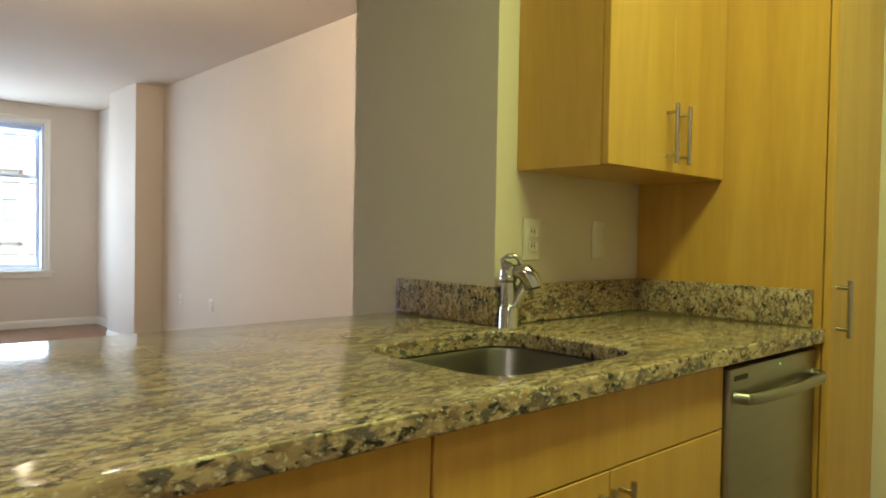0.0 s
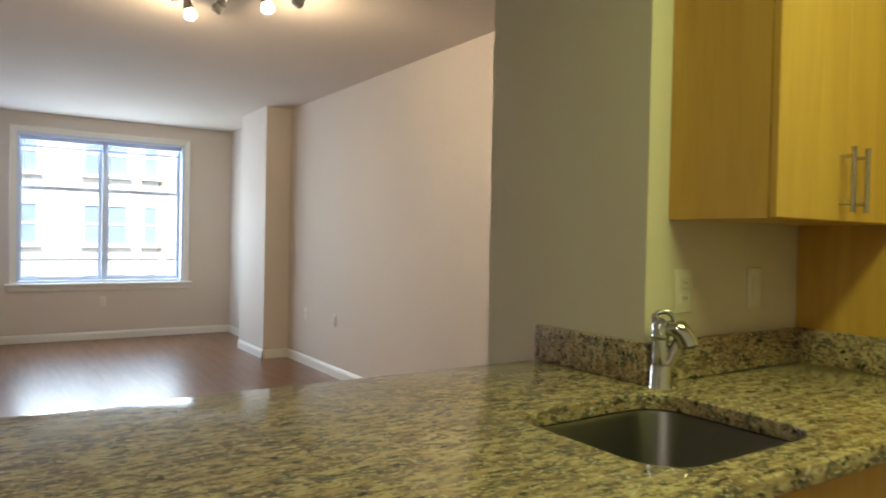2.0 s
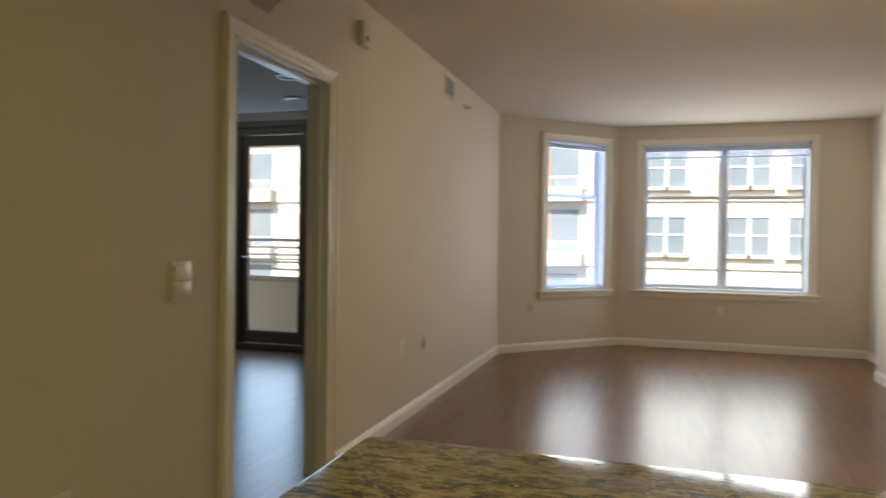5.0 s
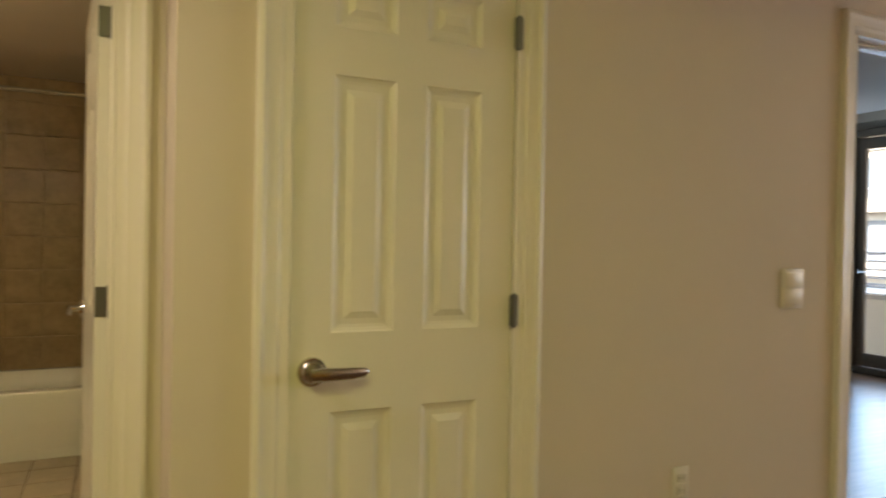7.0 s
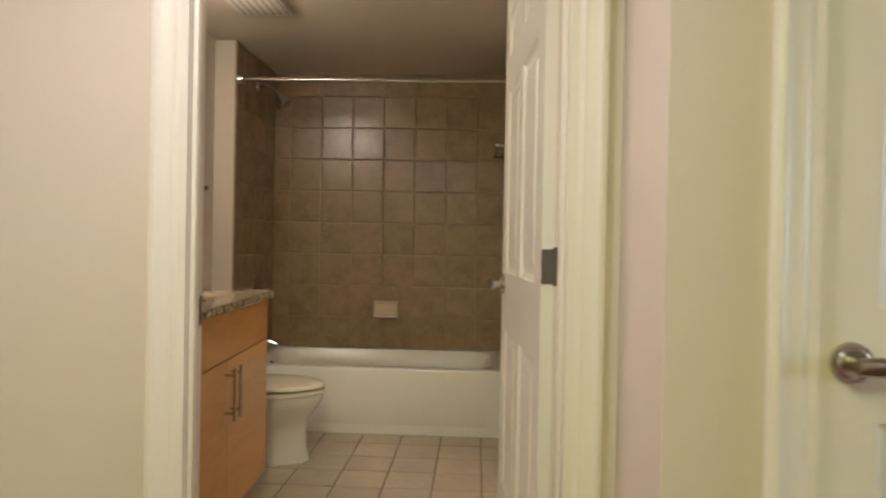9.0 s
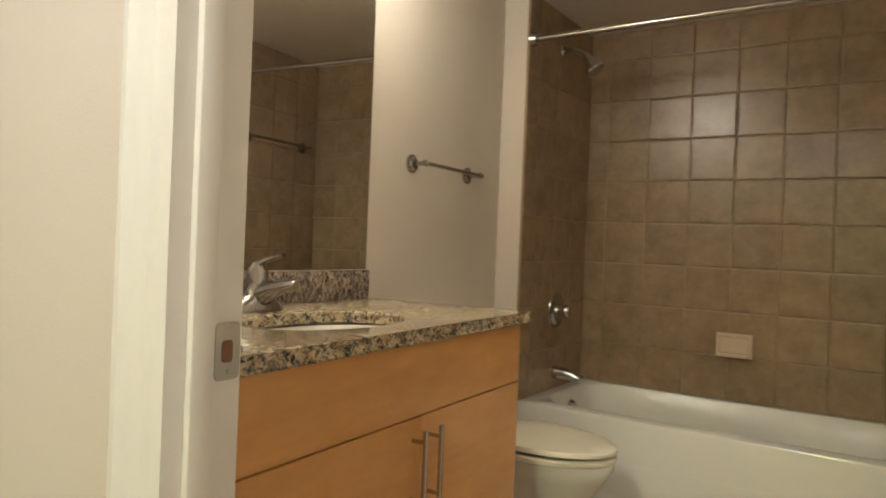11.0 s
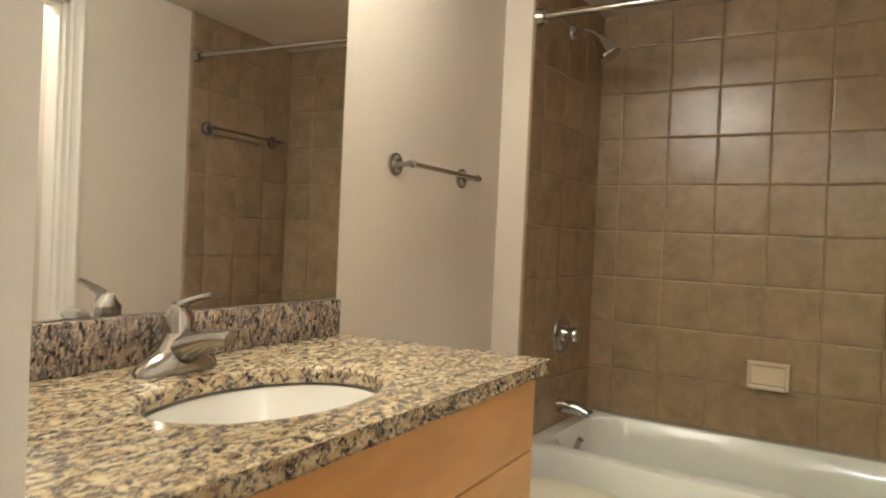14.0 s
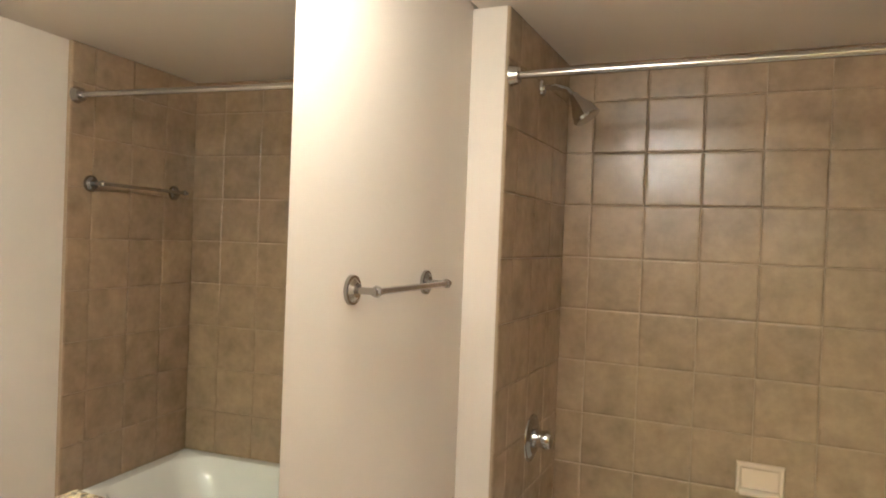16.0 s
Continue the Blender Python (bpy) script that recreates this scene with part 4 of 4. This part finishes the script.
part("toe_kick", box(BM(), VX0 + 0.015, VX1, YB + 0.002, VY - 0.07, 0, 0.09), BMAPLE, t, smooth=False)
front(t, "drawer_front", VX0 + 0.016, VX1 - 0.003, VY, 0.660, VT - 0.034, BMAPLE, 1)
vm = -3.597
for x0, x1, hx in ((VX0 + 0.016, vm - 0.0015, vm - 0.034), (vm + 0.0015, VX1 - 0.003, vm + 0.034)):
    d = front(t, "cabinet_door", x0, x1, VY, 0.10, 0.656, BMAPLE, 1)
    bar_handle(d, (hx, VY, 0.634), (hx, VY, 0.452), (0, 0.034, 0))
t = thing("vanity_sink", (KX, KY, 0.70), "white oval porcelain undermounted sink", "sink")
zr = VT - 0.035
rings = [oval(KX, KY, a, b, z, 36) for a, b, z in ((0.248, 0.172, zr), (0.230, 0.154, zr - 0.001), (0.218, 0.144, zr - 0.02), (0.195, 0.128, zr - 0.06), (0.14, 0.10, zr - 0.10), (0.07, 0.05, zr - 0.12), (0.025, 0.025, zr - 0.124))]
part("bowl", loft(BM(), rings, False, True), PORC, t)
part("drain", rod(BM(), (KX, KY, zr - 0.1245), (KX, KY, zr - 0.120), 0.022, 0.019, 20), CHROME, t)
bx, by = -3.513, -2.290
t = thing("vanity_faucet", (bx, by, VT), "chrome single-lever basin faucet with a red dot", "faucet")
bm = loft(BM(), [oval(bx, by, a, b, VT + z, 28) for a, b, z in ((0.088, 0.033, 0), (0.088, 0.033, 0.010), (0.080, 0.032, 0.020), (0.058, 0.031, 0.032), (0.036, 0.029, 0.046), (0.028, 0.026, 0.062), (0.026, 0.025, 0.072))])
tube(bm, [(bx, by + 0.005, VT + 0.035), (bx, by + 0.045, VT + 0.055), (bx, by + 0.085, VT + 0.068), (bx, by + 0.118, VT + 0.073), (bx, by + 0.128, VT + 0.072)], [(0.032, 0.030), (0.027, 0.024), (0.020, 0.017), (0.015, 0.014), (0.013, 0.012)], 20)
part("faucet_body", bm, SATIN, t)
bm = tube(BM(), [(bx, by, VT + 0.072), (bx, by, VT + 0.10), (bx, by + 0.004, VT + 0.122)], [0.027, 0.027, 0.016], 22)
tube(bm, [(bx, by, VT + 0.115), (bx, by + 0.025, VT + 0.128), (bx, by + 0.06, VT + 0.138), (bx, by + 0.085, VT + 0.144)], [(0.014, 0.010), (0.012, 0.007), (0.010, 0.006), (0.008, 0.005)], 14)
hd = part("lever_handle", bm, SATIN, t)
part("red_dot", ball(BM(), (bx, by + 0.0235, VT + 0.098), 0.005, (1, 0.5, 1), 10), RED, hd)

t = thing("vanity_light", (-3.6, YB + 0.002, 2.05), "long frosted vanity light above the mirror", "wall light")
part("backplate", box(BM(), -4.12, -3.20, YB + 0.001, YB + 0.025, 2.0, 2.11, 0.005), NICKEL, t)
for x in (-3.30, -3.66, -4.02):
    part("socket", rod(BM(), (x, YB + 0.024, 2.055), (x, YB + 0.08, 2.055), 0.022, 0.026), NICKEL, t)
    part("bulb", ball(BM(), (x, YB + 0.11, 2.055), 0.04), BULB, t)

t = thing("wall_mirror", (-3.6, YB + 0.005, VT + 0.105), "large frameless mirror above the vanity", "mirror")
ma, mb = VS + 0.004, VX1 - 0.003
bm = loft(BM(), [[(ma, YB + 0.0005, z), (mb, YB + 0.0005, z), (mb, YB + 0.0065, z), (ma, YB + 0.0065, z)] for z in (VT + 0.095, 1.93)])
part("mirror_glass", bm, MIRROR, t, smooth=False)


def towel_bar(x0, x1, y, z, out, label):
    t = thing("towel_bar", ((x0 + x1) / 2, y, z), label, "towel bar")
    for x in (x0, x1):
        bm = rod(BM(), (x, y, z), (x, y + out * 0.008, z), 0.034, 0.033, 24)
        rod(bm, (x, y + out * 0.008, z), (x, y + out * 0.016, z), 0.027, 0.017, 24)
        rod(bm, (x, y + out * 0.014, z), (x, y + out * 0.060, z), 0.008, None, 14)
        ball(bm, (x, y + out * 0.064, z), 0.013, (1, 1, 1), 14)
        part("post", bm, SATIN, t)
    part("bar", rod(BM(), (x0 + 0.02 * (1 if x1 > x0 else -1) * -1, y + out * 0.064, z), (x1 + 0.02 * (1 if x1 > x0 else -1), y + out * 0.064, z), 0.008, None, 16), SATIN, t)
    return t


bar = towel_bar(-4.345, -4.757, YB + 0.001, 1.335, 1, "chrome towel bar on the painted wall over the toilet")

for ob in [o for o in scene.objects if o.parent is None and o.name.split(".")[0] in ("vanity_worktop", "vanity_backsplash", "vanity_cabinet", "vanity_sink", "vanity_faucet", "vanity_light", "wall_mirror")] + [bar]:
    ob.matrix_basis = TURN @ ob.matrix_basis

TX, BK, SL, SR = -5.067, -5.810, -2.295, -0.765
TUBZ = 0.372
t = thing("bathtub", (-5.5, -1.54, 0), "white alcove bathtub with a plain apron", "bathtub")
rx0, rx1, ry0, ry1 = BK + 0.002, TX, SL + 0.002, SR - 0.002
rings = [rrect(rx0, rx1, ry0, ry1, 0.012, 0.0, 6), rrect(rx0, rx1, ry0, ry1, 0.012, TUBZ - 0.012, 6), rrect(rx0 + 0.004, rx1 - 0.004, ry0 + 0.004, ry1 - 0.004, 0.012, TUBZ - 0.003, 6), rrect(rx0 + 0.012, rx1 - 0.012, ry0 + 0.012, ry1 - 0.012, 0.012, TUBZ, 6),
         rrect(rx0 + 0.06, rx1 - 0.075, ry0 + 0.07, ry1 - 0.07, 0.14, TUBZ, 6), rrect(rx0 + 0.068, rx1 - 0.083, ry0 + 0.08, ry1 - 0.08, 0.14, TUBZ - 0.008, 6), rrect(rx0 + 0.085, rx1 - 0.10, ry0 + 0.10, ry1 - 0.13, 0.14, TUBZ - 0.10, 6),
         rrect(rx0 + 0.11, rx1 - 0.125, ry0 + 0.13, ry1 - 0.24, 0.13, 0.10, 6), rrect(rx0 + 0.16, rx1 - 0.175, ry0 + 0.19, ry1 - 0.32, 0.11, 0.07, 6)]
part("tub_shell", loft(BM(), rings, True, True), PORC, t)
bm = BM()
loft(bm, [[(TX + d, y, z) for y, z in ((ry0 + 0.10 + i, 0.06 + i), (ry1 - 0.10 - i, 0.06 + i), (ry1 - 0.10 - i, 0.20 - i), (ry0 + 0.10 + i, 0.20 - i))] for i, d in ((0, -0.004), (0.0, 0.001), (0.012, 0.005))])
part("apron_panel", bm, PORC, t)
part("overflow_plate", rod(BM(), (-5.455, ry0 + 0.094, 0.292), (-5.455, ry0 + 0.116, 0.288), 0.038, 0.031, 24), CHROME, t)

towel_bar(-5.17, -5.66, SR - 0.004, 1.63, -1, "chrome towel bar on the tiled shower wall")
t = thing("shower_rod", (-5.09, -1.54, 1.975), "straight metal shower curtain rod", "shower rod")
part("rod", rod(BM(), (-5.092, SL, 1.975), (-5.092, SR, 1.975), 0.0125, None, 18), NICKEL, t)
for y, s in ((SL, 1), (SR, -1)):
    part("end_flange", rod(BM(), (-5.092, y, 1.975), (-5.092, y + s * 0.028, 1.975), 0.034, 0.026, 24), NICKEL, t)
t = thing("shower_fixture", (-5.43, SL, 2.01), "chrome shower head on a bent arm", "shower head")
sx = -5.43
bm = rod(BM(), (sx, SL, 2.01), (sx, SL + 0.008, 2.01), 0.030, 0.026, 22)
tube(bm, [(sx, SL, 2.01), (sx, SL + 0.05, 2.012), (sx, SL + 0.09, 2.000), (sx, SL + 0.12, 1.970)], [0.010, 0.010, 0.010, 0.011])
part("shower_arm", bm, CHROME, t)
part("spray_head", tube(BM(), [(sx, SL + 0.112, 1.982), (sx, SL + 0.128, 1.958), (sx, SL + 0.150, 1.925), (sx, SL + 0.165, 1.900), (sx, SL + 0.169, 1.894)], [0.015, 0.022, 0.042, 0.049, 0.043], 22), CHROME, t)
t = thing("shower_valve", (-5.465, SL, 0.747), "chrome round shower valve with a lever knob", "valve")
bm = rod(BM(), (-5.465, SL, 0.747), (-5.465, SL + 0.006, 0.747), 0.086, 0.084, 32)
rod(bm, (-5.465, SL + 0.006, 0.747), (-5.465, SL + 0.016, 0.747), 0.074, 0.060, 32)
part("escutcheon", bm, SATIN, t)
bm = tube(BM(), [(-5.465, SL + 0.012, 0.747), (-5.465, SL + 0.035, 0.747), (-5.465, SL + 0.06, 0.747), (-5.465, SL + 0.075, 0.747)], [0.036, 0.030, 0.034, 0.028], 24)
part("knob", bm, CHROME, t)
t = thing("tub_spout", (-5.465, SL, 0.44), "chrome tub spout below the valve", "spout")
part("spout", tube(BM(), [(-5.465, SL, 0.445), (-5.465, SL + 0.04, 0.445), (-5.465, SL + 0.10, 0.440), (-5.465, SL + 0.135, 0.428), (-5.465, SL + 0.145, 0.440)], [(0.032, 0.032), (0.028, 0.028), (0.025, 0.024), (0.022, 0.019), (0.018, 0.010)], 22), CHROME, t)
t = thing("soap_dish", (BK, -1.535, 0.63), "bone ceramic soap dish set in the tiled wall", "soap dish")
sd = (-1.612, -1.452, 0.573, 0.685)
bm = loft(BM(), [[(BK + d, y, z) for y, z in ((sd[0] + i, sd[2] + i), (sd[1] - i, sd[2] + i), (sd[1] - i, sd[3] - i), (sd[0] + i, sd[3] - i))] for i, d in ((0, 0.0), (0, 0.020), (0.004, 0.026), (0.012, 0.027), (0.020, 0.016), (0.024, 0.015))])
part("dish_plate", bm, SOAP, t)
part("dish_lip", box(BM(), BK + 0.012, BK + 0.062, sd[0] + 0.012, sd[1] - 0.012, sd[2] + 0.004, sd[2] + 0.022, 0.007), SOAP, t)

# toilet
tx = -4.58
t = thing("toilet", (tx, -2.05, 0), "white two-piece toilet with its lid shut", "toilet")
cy = -1.945
rings = [oval(tx, cy + o, a, b, z, 32, 0.9) for a, b, z, o in ((0.128, 0.255, 0, -0.035), (0.124, 0.25, 0.02, -0.035), (0.115, 0.235, 0.08, -0.035), (0.113, 0.225, 0.17, -0.03), (0.130, 0.228, 0.235, -0.02), (0.165, 0.25, 0.30, 0.0), (0.172, 0.262, 0.335, 0.01), (0.175, 0.266, 0.366, 0.01), (0.178, 0.262, 0.372, 0.01))]
part("bowl", loft(BM(), rings), PORC, t)
rings = [oval(tx, cy + 0.01, a, b, z, 36, 0.86) for a, b, z in ((0.180, 0.265, 0.374), (0.180, 0.272, 0.378), (0.180, 0.272, 0.390), (0.172, 0.262, 0.396))]
part("seat", loft(BM(), rings), BISQ, t)
rings = [oval(tx, cy + 0.01, a, b, z, 36, 0.86) for a, b, z in ((0.172, 0.255, 0.405), (0.180, 0.272, 0.409), (0.179, 0.271, 0.420), (0.176, 0.260, 0.428), (0.13, 0.20, 0.433), (0.06, 0.1, 0.435))]
part("lid", loft(BM(), rings), BISQ, t)
part("tank", box(BM(), tx - 0.225, tx + 0.225, YB + 0.012, YB + 0.20, 0.375, 0.715, 0.03, 4), PORC, t)
part("tank_lid", box(BM(), tx - 0.235, tx + 0.235, YB + 0.006, YB + 0.21, 0.716, 0.752, 0.014, 3), PORC, t)
bm = rod(BM(), (tx + 0.16, YB + 0.20, 0.66), (tx + 0.16, YB + 0.217, 0.66), 0.014, None, 14)
tube(bm, [(tx + 0.165, YB + 0.219, 0.66), (tx + 0.12, YB + 0.223, 0.655), (tx + 0.085, YB + 0.221, 0.65)], [0.007, 0.006, 0.006])
part("flush_lever", bm, CHROME, t)
t.scale = (1, 1, 0.905)

t = thing("exhaust_fan", (-4.47, -1.98, HB), "white slotted exhaust fan cover on the bathroom ceiling", "vent")
part("fan_cover", box(BM(), -4.60, -4.34, -2.11, -1.85, HB - 0.022, HB - 0.001, 0.006), PLAST, t)
# the shade inside the slots is put on as grey strips
for k in range(7):
    y = -2.085 + k * 0.035
    part("slot", box(BM(), -4.58, -4.36, y, y + 0.012, HB - 0.0225, HB - 0.0205), FANSL, t, smooth=False)

# ---- outside ----
structure("ground", box(BM(), -900, 900, -900, 900, -9.3, -9.0), ASPH, "grey paved ground far below the windows", "ground")
# unseen block above the ceiling, added to keep the sun off the balcony
structure("wall_upper_storey", box(BM(), -16.0, 6.0, -4.0, 5.9, 2.90, 7.2), STUCCO, "unseen plain stucco block added above the apartment to shade the balcony", "wall")
t = thing("balcony", (-4.8, 6.8, -0.1), "concrete balcony with a low parapet and metal rails", "balcony")
part("balcony_slab", box(BM(), -6.4, -3.2, 6.12, 7.75, -0.25, -0.05), CONC, t, smooth=False)
# unseen slab overhead, added so that rails and parapet lie in shade
part("balcony_roof", box(BM(), -6.4, -3.2, 6.11, 7.9, 2.62, 2.78), CONC, t, smooth=False)
part("parapet", box(BM(), -6.4, -3.2, 7.6, 7.74, -0.05, 0.62), STUCCO, t, smooth=False)
part("parapet_cap", box(BM(), -6.42, -3.18, 7.57, 7.77, 0.62, 0.68, 0.01), CONC, t)
for z in (0.78, 0.88, 0.98, 1.08, 1.18):
    part("rail", rod(BM(), (-6.4, 7.67, z), (-3.2, 7.67, z), 0.014 if z < 1.1 else 0.022, None, 10), VINYL, t)
for x in (-6.3, -5.3, -4.3, -3.3):
    part("post", box(BM(), x - 0.02, x + 0.02, 7.65, 7.69, 0.68, 1.18), VINYL, t, smooth=False)
tagged(part("junction_box", box(BM(), -5.15, -4.97, 7.4, 7.52, -0.05, 0.14, 0.02), DKMETAL, None, "small dark equipment box on the balcony floor"), "", "box")

FYB = 31.0


def facade_window(parent, x, z, w, h):
    f_ = part("window_frame", box(box(box(box(BM(), x - w / 2 - 0.08, x - w / 2, FYB - 0.10, FYB + 0.02, z, z + h), x + w / 2, x + w / 2 + 0.08, FYB - 0.10, FYB + 0.02, z, z + h), x - w / 2, x + w / 2, FYB - 0.10, FYB + 0.02, z + h - 0.08, z + h), x - w / 2, x + w / 2, FYB - 0.08, FYB + 0.02, z + h / 2 - 0.04, z + h / 2 + 0.04), VINYL, parent, smooth=False)
    part("pane", box(BM(), x - w / 2, x + w / 2, FYB - 0.05, FYB - 0.02, z, z + h), DKGLASS_SHADE, f_, smooth=False)
    part("sill", box(BM(), x - w / 2 - 0.15, x + w / 2 + 0.15, FYB - 0.22, FYB, z - 0.14, z), STUCCO, f_, smooth=False)


t = thing("apartment_building", (-8, FYB + 4, -9), "cream stucco apartment building across the street with balconies", "building")
part("wall", box(BM(), -60, 30, FYB, FYB + 10, -9, 9.2), STUCCO, t, smooth=False)
part("roof", box(BM(), -60.3, 30.3, FYB - 0.4, FYB + 10.3, 9.2, 9.7), CONC, t, smooth=False)
ROWS = (-2.22, 0.70, 3.62)
for z in (-5.14, *ROWS, 6.54):
    part("string_course", box(BM(), -60, 30, FYB - 0.09, FYB + 0.01, z - 0.62, z - 0.42), STUCCO, t, smooth=False)
for z in ROWS:
    for x in (-0.42, 2.93, 8.2, 11.5):
        for dx in (-0.44, 0.44):
            facade_window(t, x + dx, z, 0.74, 1.68)
    facade_window(t, 4.70, z, 0.50, 1.68)
for x0, x1 in ((4.32, 4.37), (5.03, 5.40)):
    part("brick_pier", box(BM(), x0, x1, FYB - 0.06, FYB + 0.01, -9, 9.2), BRICKM, t, smooth=False)
for z in ROWS:
    for k in range(7):
        x = -5.15 - k * 5.28
        b_ = part("balcony", box(BM(), x - 1.10, x + 1.10, FYB - 0.55, FYB, z - 0.62, z + 0.02), STUCCO, t, smooth=False)
        # flat dark sheet in place of the shaded hollow behind the railing
        part("recess", box(BM(), x - 0.94, x + 0.94, FYB - 0.03, FYB + 0.01, z + 0.02, z + 1.93), DKGLASS_SHADE, b_, smooth=False)
        part("side_wall", box(BM(), x - 0.94, x - 0.30, FYB - 0.06, FYB - 0.03, z + 0.02, z + 1.93), BRICKM, b_, smooth=False)
        bm = BM()
        box(bm, x - 1.09, x + 1.09, FYB - 0.53, FYB - 0.49, z + 0.43, z + 0.50)
        for j in range(12):
            box(bm, x - 1.08 + j * 0.195, x - 1.05 + j * 0.195, FYB - 0.525, FYB - 0.495, z + 0.02, z + 0.43)
        part("railing", bm, VINYL, b_, smooth=False)

# ---- tiles ----
def tile_field(parent, name, m, w, h, pitch, s_at, z_at, mat, skip=None, gap=0.0032, thick=0.0055):
    """Square tiles over a w by h field in the pose m; joints pass through s_at and z_at; tiles at the edges are cut."""
    cache = {}
    k0 = -int(s_at / pitch) - 1
    ss = [0.0] + [s for s in (s_at + k * pitch for k in range(k0, k0 + 40)) if 0.012 < s < w - 0.012] + [w]
    j0 = -int(z_at / pitch) - 1
    zs = [0.0] + [z for z in (z_at + k * pitch for k in range(j0, j0 + 40)) if 0.012 < z < h - 0.012] + [h]
    for a, b in zip(ss, ss[1:]):
        for c, d in zip(zs, zs[1:]):
            if skip and skip((a + b) / 2, (c + d) / 2):
                continue
            key = (round(b - a, 3), round(d - c, 3))
            if key not in cache:
                p, q = (b - a) / 2 - gap / 2, (d - c) / 2 - gap / 2
                bm = loft(BM(), [[(x, y, z) for x, z in ((-p + i, -q + i), (p - i, -q + i), (p - i, q - i), (-p + i, q - i))] for i, y in ((0, 0), (0, -thick + 0.0025), (0.003, -thick + 0.0007), (0.007, -thick))])
                o = part(name, bm, mat, parent, smooth=False)
                cache[key] = o.data
            else:
                o = new(name, cache[key])
                o.parent = parent
            wob = Matrix.Rotation(random.uniform(-0.006, 0.006), 4, "X") @ Matrix.Rotation(random.uniform(-0.006, 0.006), 4, "Z")
            o.matrix_basis = m @ Matrix.Translation(((a + b) / 2, 0, (c + d) / 2)) @ wob


P = 0.2085
g = structure("tiled_wall_back", box(BM(), BK - 0.017, BK - 0.004, SL - 0.01, SR + 0.01, 0.30, HB), GROUT, "taupe ceramic tiled back wall of the shower", "tiled wall")
tile_field(g, "tile", Matrix.Translation((BK - 0.004, SL - 0.004, TUBZ - 0.03)) @ Matrix.Rotation(radians(90), 4, "Z"), SR - SL + 0.008, HB - TUBZ + 0.03, P, (-1.767 - SL), (1.825 - TUBZ + 0.03), TILE)
g = structure("tiled_wall_left", box(BM(), BK, TX, SL - 0.010, SL - 0.004, 0.0, HB), GROUT, "taupe ceramic tiled wall with the shower fittings", "tiled wall")
tile_field(g, "tile", Matrix.Translation((TX, SL - 0.004, 0.01)) @ Matrix.Rotation(radians(180), 4, "Z"), TX - BK, HB - 0.01, P, (TX - BK) % P, 1.810, TILE)
g = structure("tiled_wall_right", box(BM(), BK, TX, SR + 0.004, -0.7455, 0.0, HB), GROUT, "taupe ceramic tiled end wall of the shower", "tiled wall")
tile_field(g, "tile", Matrix.Translation((BK, SR + 0.004, 0.01)), TX - BK, HB - 0.01, P, P, 1.810, TILE)
g = structure("tiled_floor", box(BM(), TX - 0.02, -2.96, YB + 0.0, -0.745, 0.0005, 0.004), GROUTF, "beige square ceramic bathroom floor tiles with brown joints", "floor")
tile_field(g, "floor_tile", Matrix.Translation((TX + 0.004, YB, 0.004)) @ Matrix.Rotation(radians(-90), 4, "X") @ Matrix.Rotation(0, 4, "Z"), -2.97 - TX, -0.745 - YB, 0.215, 0.19, 0.215, TILEF, gap=0.007, thick=0.007)
